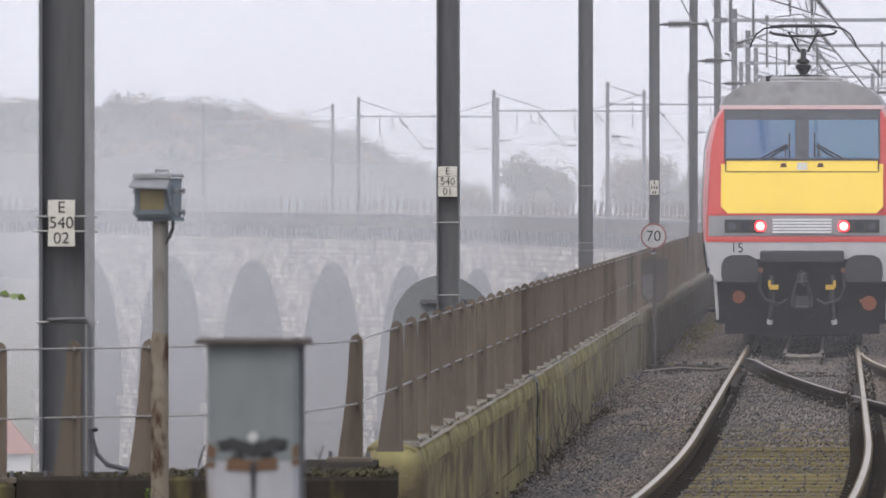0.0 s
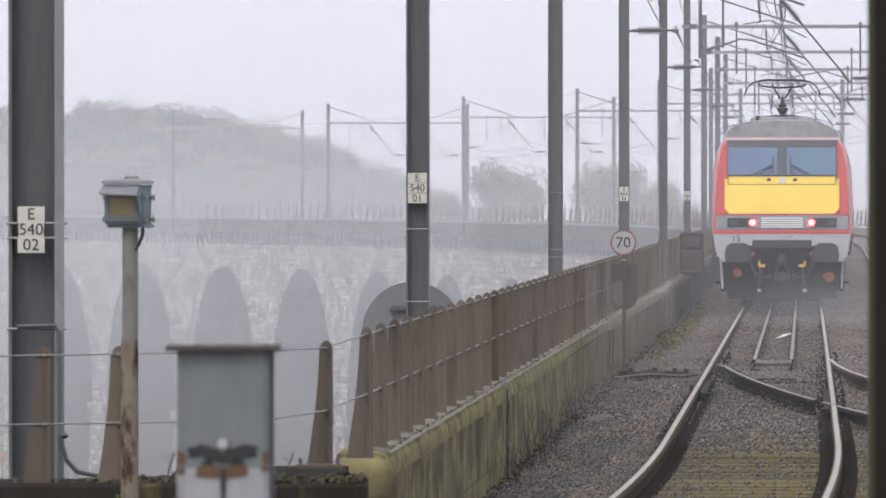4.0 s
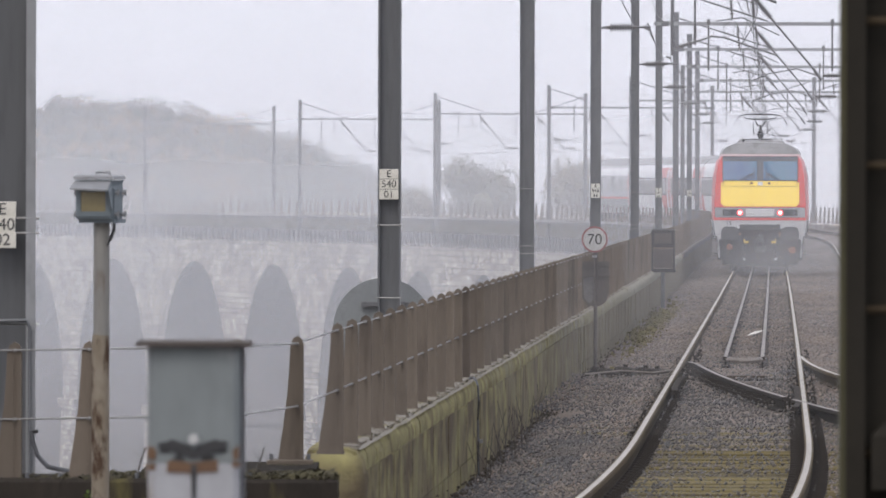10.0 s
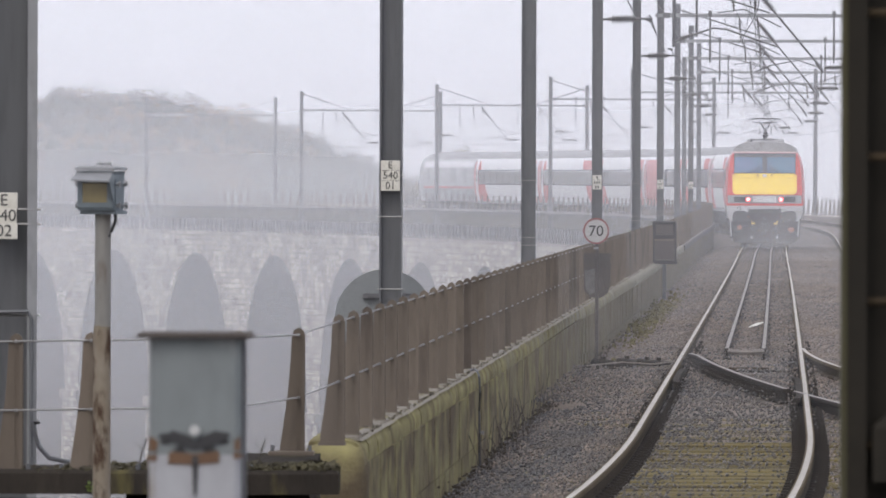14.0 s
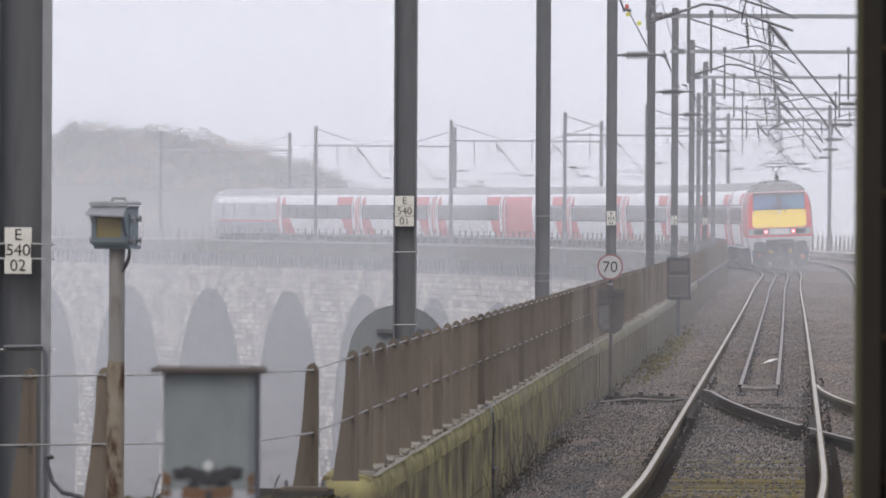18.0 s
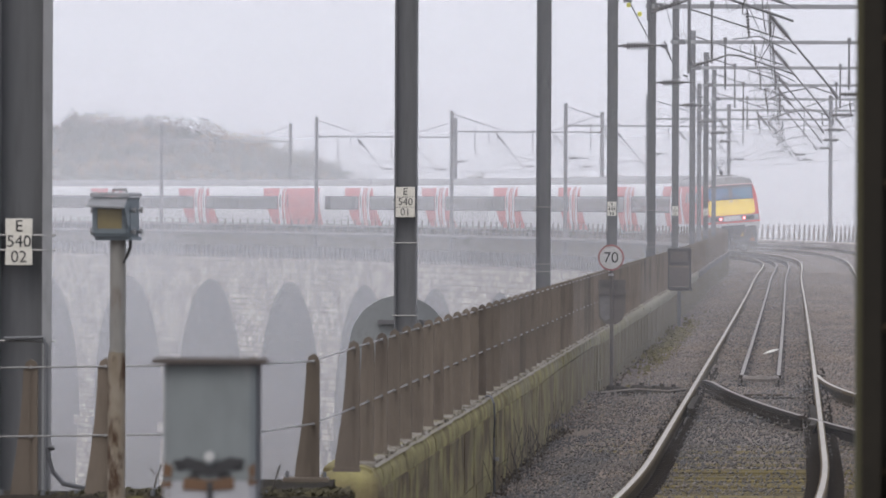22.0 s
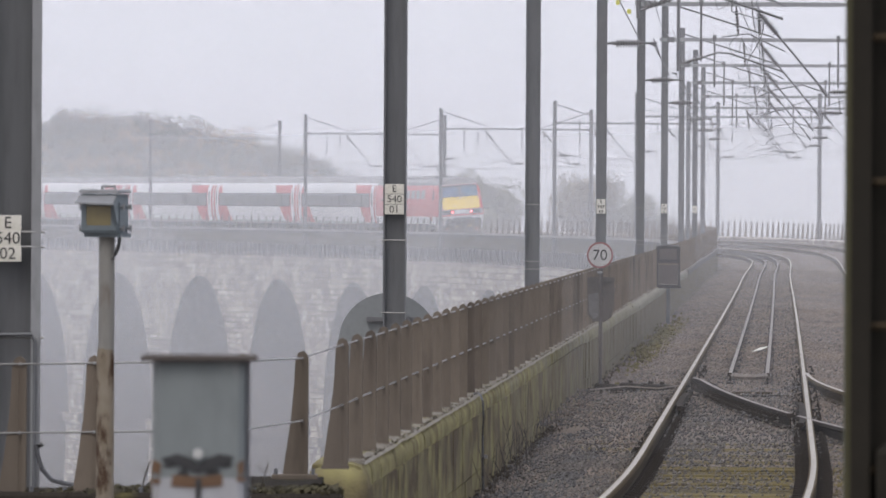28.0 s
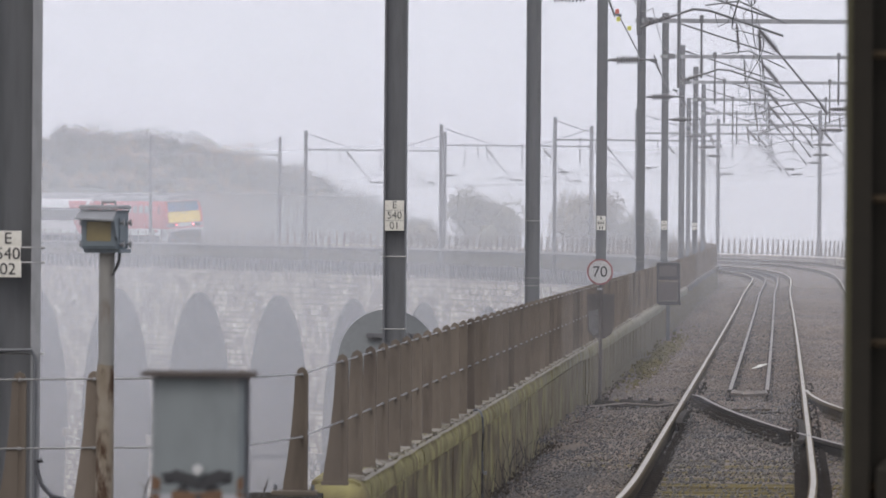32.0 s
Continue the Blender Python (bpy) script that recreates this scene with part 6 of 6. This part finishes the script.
    part("end_axlebox", Geo().tube((-0.86, -h + 0.26, 0.695), (-0.86, -h + 0.2, 0.695), 0.088, 14), lamp_orange, root, "orange axlebox cover")
    part("end_axlebox", Geo().tube((0.91, -h + 0.26, 0.61), (0.91, -h + 0.2, 0.61), 0.105, 8).box(0.83, -h + 0.24, 0.64, 0.1, 0.05, 0.05), lamp_orange, root, "orange axlebox cover")
    hook = part("coupling", Geo().box(0, -h - 0.06, 0.95, 0.14, 0.3, 0.16).pipe([(0, -h - 0.18, 1.03), (0, -h - 0.3, 1.0), (0, -h - 0.33, 0.9), (0, -h - 0.24, 0.85)], 0.04, 8), t_iron, root)
    part("shackle", Geo().pipe([(-0.06, -h - 0.26, 0.9), (-0.11, -h - 0.2, 0.72), (-0.09, -h - 0.18, 0.56), (0.09, -h - 0.18, 0.56), (0.11, -h - 0.2, 0.72), (0.06, -h - 0.26, 0.9)], 0.03, 8).box(0.0, -h - 0.16, 0.64, 0.3, 0.06, 0.14), t_iron, hook)
    part("snow_guard", Geo().box(0, -h + 0.34, 0.3, 2.1, 0.06, 0.22), t_dark, root)
    # Dark motor boxes, added to fill the shaded gap under the tail.
    part("traction_motor", Geo().box(0, -h + 2.6, 0.5, 1.3, 1.0, 0.72).box(0, -h + 5.2, 0.5, 1.3, 1.2, 0.72), t_dark, root)
    # roof gear
    roof = part("roof", Geo().loft([[Vector((x * sx, y, min(z + 0.012, cap))) for x, z in ((1.15, 3.27), (1.10, 3.40), (0.97, 3.50), (0.74, 3.585), (0.42, 3.635), (0, 3.65), (-0.42, 3.635), (-0.74, 3.585), (-0.97, 3.50), (-1.10, 3.40), (-1.15, 3.27))] for y, sx, cap in ((h, 1, 4), (-h + 2, 1, 4), (-h + 0.4, 0.95, 3.62))], closed=True), t_roof, root, smooth=40)
    part("roof_box", Geo().chip(0, 2.0, 3.68, 1.3, 8.0, 0.14, 0.04).chip(0.05, -6.9, 3.66, 1.0, 1.6, 0.1, 0.03), t_roof, roof)
    py = -4.6
    pan = part("pantograph", Geo().pipe([(-0.5, py - 1.0, 3.69), (-0.3, py - 1.0, 3.725), (0.0, py - 1.0, 3.74), (0.25, py - 1.0, 3.73), (0.42, py - 1.0, 3.70)], 0.025, 6).box(0, py, 3.72, 0.9, 1.2, 0.04).tube((-0.52, py - 1.0, 3.69), (-0.42, py - 1.0, 3.70), 0.05, 8), t_dark, root)
    part("insulator", Geo().lathe(((0.045, 3.74), (0.06, 3.79), (0.11, 3.87), (0.115, 3.90), (0.05, 3.92), (0.09, 3.945), (0.09, 3.97), (0.04, 4.0)), Matrix.Translation((0, py - 0.3, 0)), 12), t_dark, pan, smooth=40)
    for x in (-0.2, 0.2):
        part("spring_post", Geo().tube((x, py - 0.25, 3.9), (x, py - 0.25, 4.2), 0.018, 6), tube_steel, pan)
    part("lower_arm", Geo().tube((0, py - 0.3, 3.9), (0, py + 1.3, 4.12), 0.04, 8), t_dark, pan)
    for sgn in (-1, 1):
        part("upper_arm", Geo().tube((sgn * 0.06, py + 1.3, 4.12), (sgn * 0.2, py - 0.1, 4.36), 0.018, 6), t_dark, pan)
        part("horn", Geo().pipe([(sgn * 0.42, py - 0.1, 4.44), (sgn * 0.55, py - 0.1, 4.42), (sgn * 0.66, py - 0.1, 4.34), (sgn * 0.73, py - 0.1, 4.22), (sgn * 0.745, py - 0.1, 4.15)], 0.014, 6), t_dark, pan)
    head = Geo()
    for dy in (-0.18, 0.18):
        head.pipe([(-0.46, py - 0.1 + dy, 4.44), (-0.3, py - 0.1 + dy, 4.455), (0.3, py - 0.1 + dy, 4.455), (0.46, py - 0.1 + dy, 4.44)], 0.022, 6)
    head.pipe([(-0.47, py - 0.3, 4.38), (-0.42, py - 0.3, 4.34), (-0.2, py - 0.3, 4.31), (0.2, py - 0.3, 4.31), (0.42, py - 0.3, 4.34), (0.47, py - 0.3, 4.38)], 0.02, 6)
    part("collector_head", head, t_dark, pan)
    # sides
    part("lower_side", side_panel([(-h + 1.4, 1.0), (h - 0.1, 1.0), (h - 0.1, 1.45), (-h + 1.4, 1.45)]), t_white, root)
    part("cab_window", side_panel([(-h + 1.3, 2.45), (-h + 1.75, 2.45), (-h + 1.75, 3.02), (-h + 1.5, 3.02)], 0.014), t_glass, root)
    part("cab_door", side_panel([(-h + 2.2, 1.2), (-h + 2.85, 1.2), (-h + 2.85, 3.05), (-h + 2.2, 3.05)], 0.02), t_red, root)
    part("swoosh", side_panel([(2.6, 1.46), (4.2, 1.46), (5.6, 3.2), (5.0, 3.2)], 0.014), t_white, root, "white curved band")
    for k in range(5):
        part("side_grille", side_panel([(-5.6 + 1.5 * k, 2.5), (-4.5 + 1.5 * k, 2.5), (-4.5 + 1.5 * k, 3.0), (-5.6 + 1.5 * k, 3.0)], 0.016), t_grey, root)
    bogie(root, -5.2, 3.3), bogie(root, 5.2, 3.3)
    part("underframe", Geo().box(0, 0, 0.8, 2.3, 6.0, 0.5), t_dark, root)
    return root


def coach(red_middle=False):
    label = "white railway coach with dark window band and red ends" if not red_middle else "railway buffet coach with a plain red half and white end"
    root = thing("railway_coach", label, "coach", group="coaches of the train")
    h = 11.35
    part("body", Geo().loft(body_rings(-h, h)), t_white, root, smooth=35)
    part("roof", Geo().loft([[Vector((x, y, z + 0.012)) for x, z in ((1.05, 3.42), (0.78, 3.62), (0.4, 3.73), (0, 3.76), (-0.4, 3.73), (-0.78, 3.62), (-1.05, 3.42))] for y in (-h, h)], closed=True), t_roof, root, smooth=40)
    part("red_end", side_panel([(-10.0, 1.02), (-8.2, 1.02), (-5.5, 3.3), (-10.0, 3.3)], 0.010), t_red, root, "red slanting end")
    if red_middle:
        part("red_side", side_panel([(0.6, 1.02), (11.3, 1.02), (11.3, 3.3), (1.6, 3.3)], 0.010), t_red, root, "plain red side")
        part("window_band", side_panel([(-9.85, 1.98), (-0.3, 1.98), (-0.5, 2.82), (-9.85, 2.82)], 0.016), t_dark, root)
        for k in range(4):
            y = -8.8 + 1.95 * k
            part("window", side_panel([(y - 0.9, 2.02), (y + 0.9, 2.02), (y + 0.9, 2.78), (y - 0.9, 2.78)], 0.02), t_glass, root)
    else:
        part("red_end", side_panel([(6.4, 1.02), (10.0, 1.02), (10.0, 3.3), (9.4, 3.3)], 0.010), t_red, root, "red slanting end")
        part("window_band", side_panel([(-9.85, 1.98), (9.85, 1.98), (9.85, 2.82), (-9.85, 2.82)], 0.016), t_dark, root)
        for k in range(9):
            y = -8.72 + 2.18 * k
            part("window", side_panel([(y - 1.02, 2.02), (y + 1.02, 2.02), (y + 1.02, 2.78), (y - 1.02, 2.78)], 0.02), t_glass, root)
    for e in (-1, 1):
        if not (red_middle and e == 1):
            part("door", side_panel([(e * 10.05, 1.06), (e * 10.85, 1.06), (e * 10.85, 3.2), (e * 10.05, 3.2)], 0.02), t_white, root, "white door")
            part("end_panel", side_panel([(e * 10.9, 1.02), (e * 11.33, 1.02), (e * 11.33, 3.3), (e * 10.9, 3.3)], 0.012), t_red, root)
        part("door_window", side_panel([(e * 10.3, 2.1), (e * 10.6, 2.1), (e * 10.6, 2.9), (e * 10.3, 2.9)], 0.026), t_glass, root)
        part("gangway", Geo().box(0, e * (h + 0.06), 2.2, 1.1, 0.16, 2.2), t_red if not red_middle else t_dark, root)
    part("sill", side_panel([(-h, 0.92), (h, 0.92), (h, 1.1), (-h, 1.1)], 0.008), t_grey, root)
    part("underframe", Geo().box(0, 0, 0.72, 2.4, 11.5, 0.55), t_dark, root)
    bogie(root, -8.0), bogie(root, 8.0)
    return root


def van():
    root = thing("driving_van", "grey and white driving van leading the train", "driving van", group="coaches of the train")
    h = 9.3
    rings = body_rings(0, 0, (-h, h - 2.5)) + [[Vector((x * 0.97, h - 1.2, 1 + (z - 1) * 0.99)) for x, z in hull()], [Vector((x * 0.9, h - 0.1 - 0.4 * max(0, z - 1.8), 1 + (z - 1) * 0.93)) for x, z in hull()]]
    part("body", Geo().loft(rings), t_skirt, root, smooth=35)
    part("lower_side", side_panel([(-h, 1.0), (h - 2.6, 1.0), (h - 2.6, 1.75), (-h, 1.75)], 0.012), t_grey, root)
    part("red_stripe", side_panel([(-h, 1.76), (h - 2.6, 1.76), (h - 2.6, 1.86), (-h, 1.86)], 0.014), t_red, root)
    part("upper_side", side_panel([(-h, 2.95), (h - 2.6, 2.95), (h - 2.6, 3.3), (-h, 3.3)], 0.012), t_white, root, "white band under the roof")
    for k, y in enumerate((-6.8, -3.4, -2.6, 1.8, 4.9)):
        part("louvre", side_panel([(y - 0.28, 2.1), (y + 0.28, 2.1), (y + 0.28, 2.9), (y - 0.28, 2.9)], 0.016), t_grey, root)
    part("roof", Geo().loft([[Vector((x, y, z + 0.012)) for x, z in ((1.05, 3.42), (0.78, 3.62), (0.4, 3.73), (0, 3.76), (-0.4, 3.73), (-0.78, 3.62), (-1.05, 3.42))] for y in (-h, h - 2.5)], closed=True), t_roof, root, smooth=40)
    part("underframe", Geo().box(0, 0, 0.72, 2.4, 7.5, 0.55), t_dark, root)
    bogie(root, -6.0), bogie(root, 6.0)
    return root


def tail_at(t):
    """How far along the line the train's tail is at t seconds."""
    return 112.4 + 13.606 * t + 0.0929 * t * t / 2 + 0.0054 * t ** 3 / 6 + 0.0173 * t ** 4 / 2400


def riding(s, reach):
    """The pose of a vehicle whose middle is s along the line, on bogies reach to either side."""
    a, b = spot(s - reach, 0, 0), spot(s + reach, 0, 0)
    mid, d = (a + b) / 2, b - a
    return Matrix.Translation(mid) @ pose(0, 0, 0, math.degrees(math.atan2(d.z, d.xy.length)), -at(LINE_C, s), -math.degrees(math.atan2(d.x, d.y)))


TRAIN = [(locomotive(), 9.7, 5.2)]
plain, buffet = coach(), coach(True)
for i in range(9):
    ob = buffet if i == 5 else plain if i == 0 else copy_thing(plain, Matrix())
    TRAIN.append((ob, 19.4 + 23.0 * i + 11.5, 8.0))
TRAIN.append((van(), 19.4 + 207 + 9.4, 6.0))


SPRAY = spray()


def motions():
    for ob, behind, reach in TRAIN:
        walk(ob, [(t, riding(tail_at(t) + behind, reach)) for t in range(33)])
    # the spray whirls up as the train gathers speed
    walk(SPRAY, [(t, Matrix.Translation((0, 0, -1.9 * max(0.0, 1 - t / 7))) @ riding(tail_at(t) + 9.7, 5.2)) for t in range(33)])


sleepers(), stones()
motions()
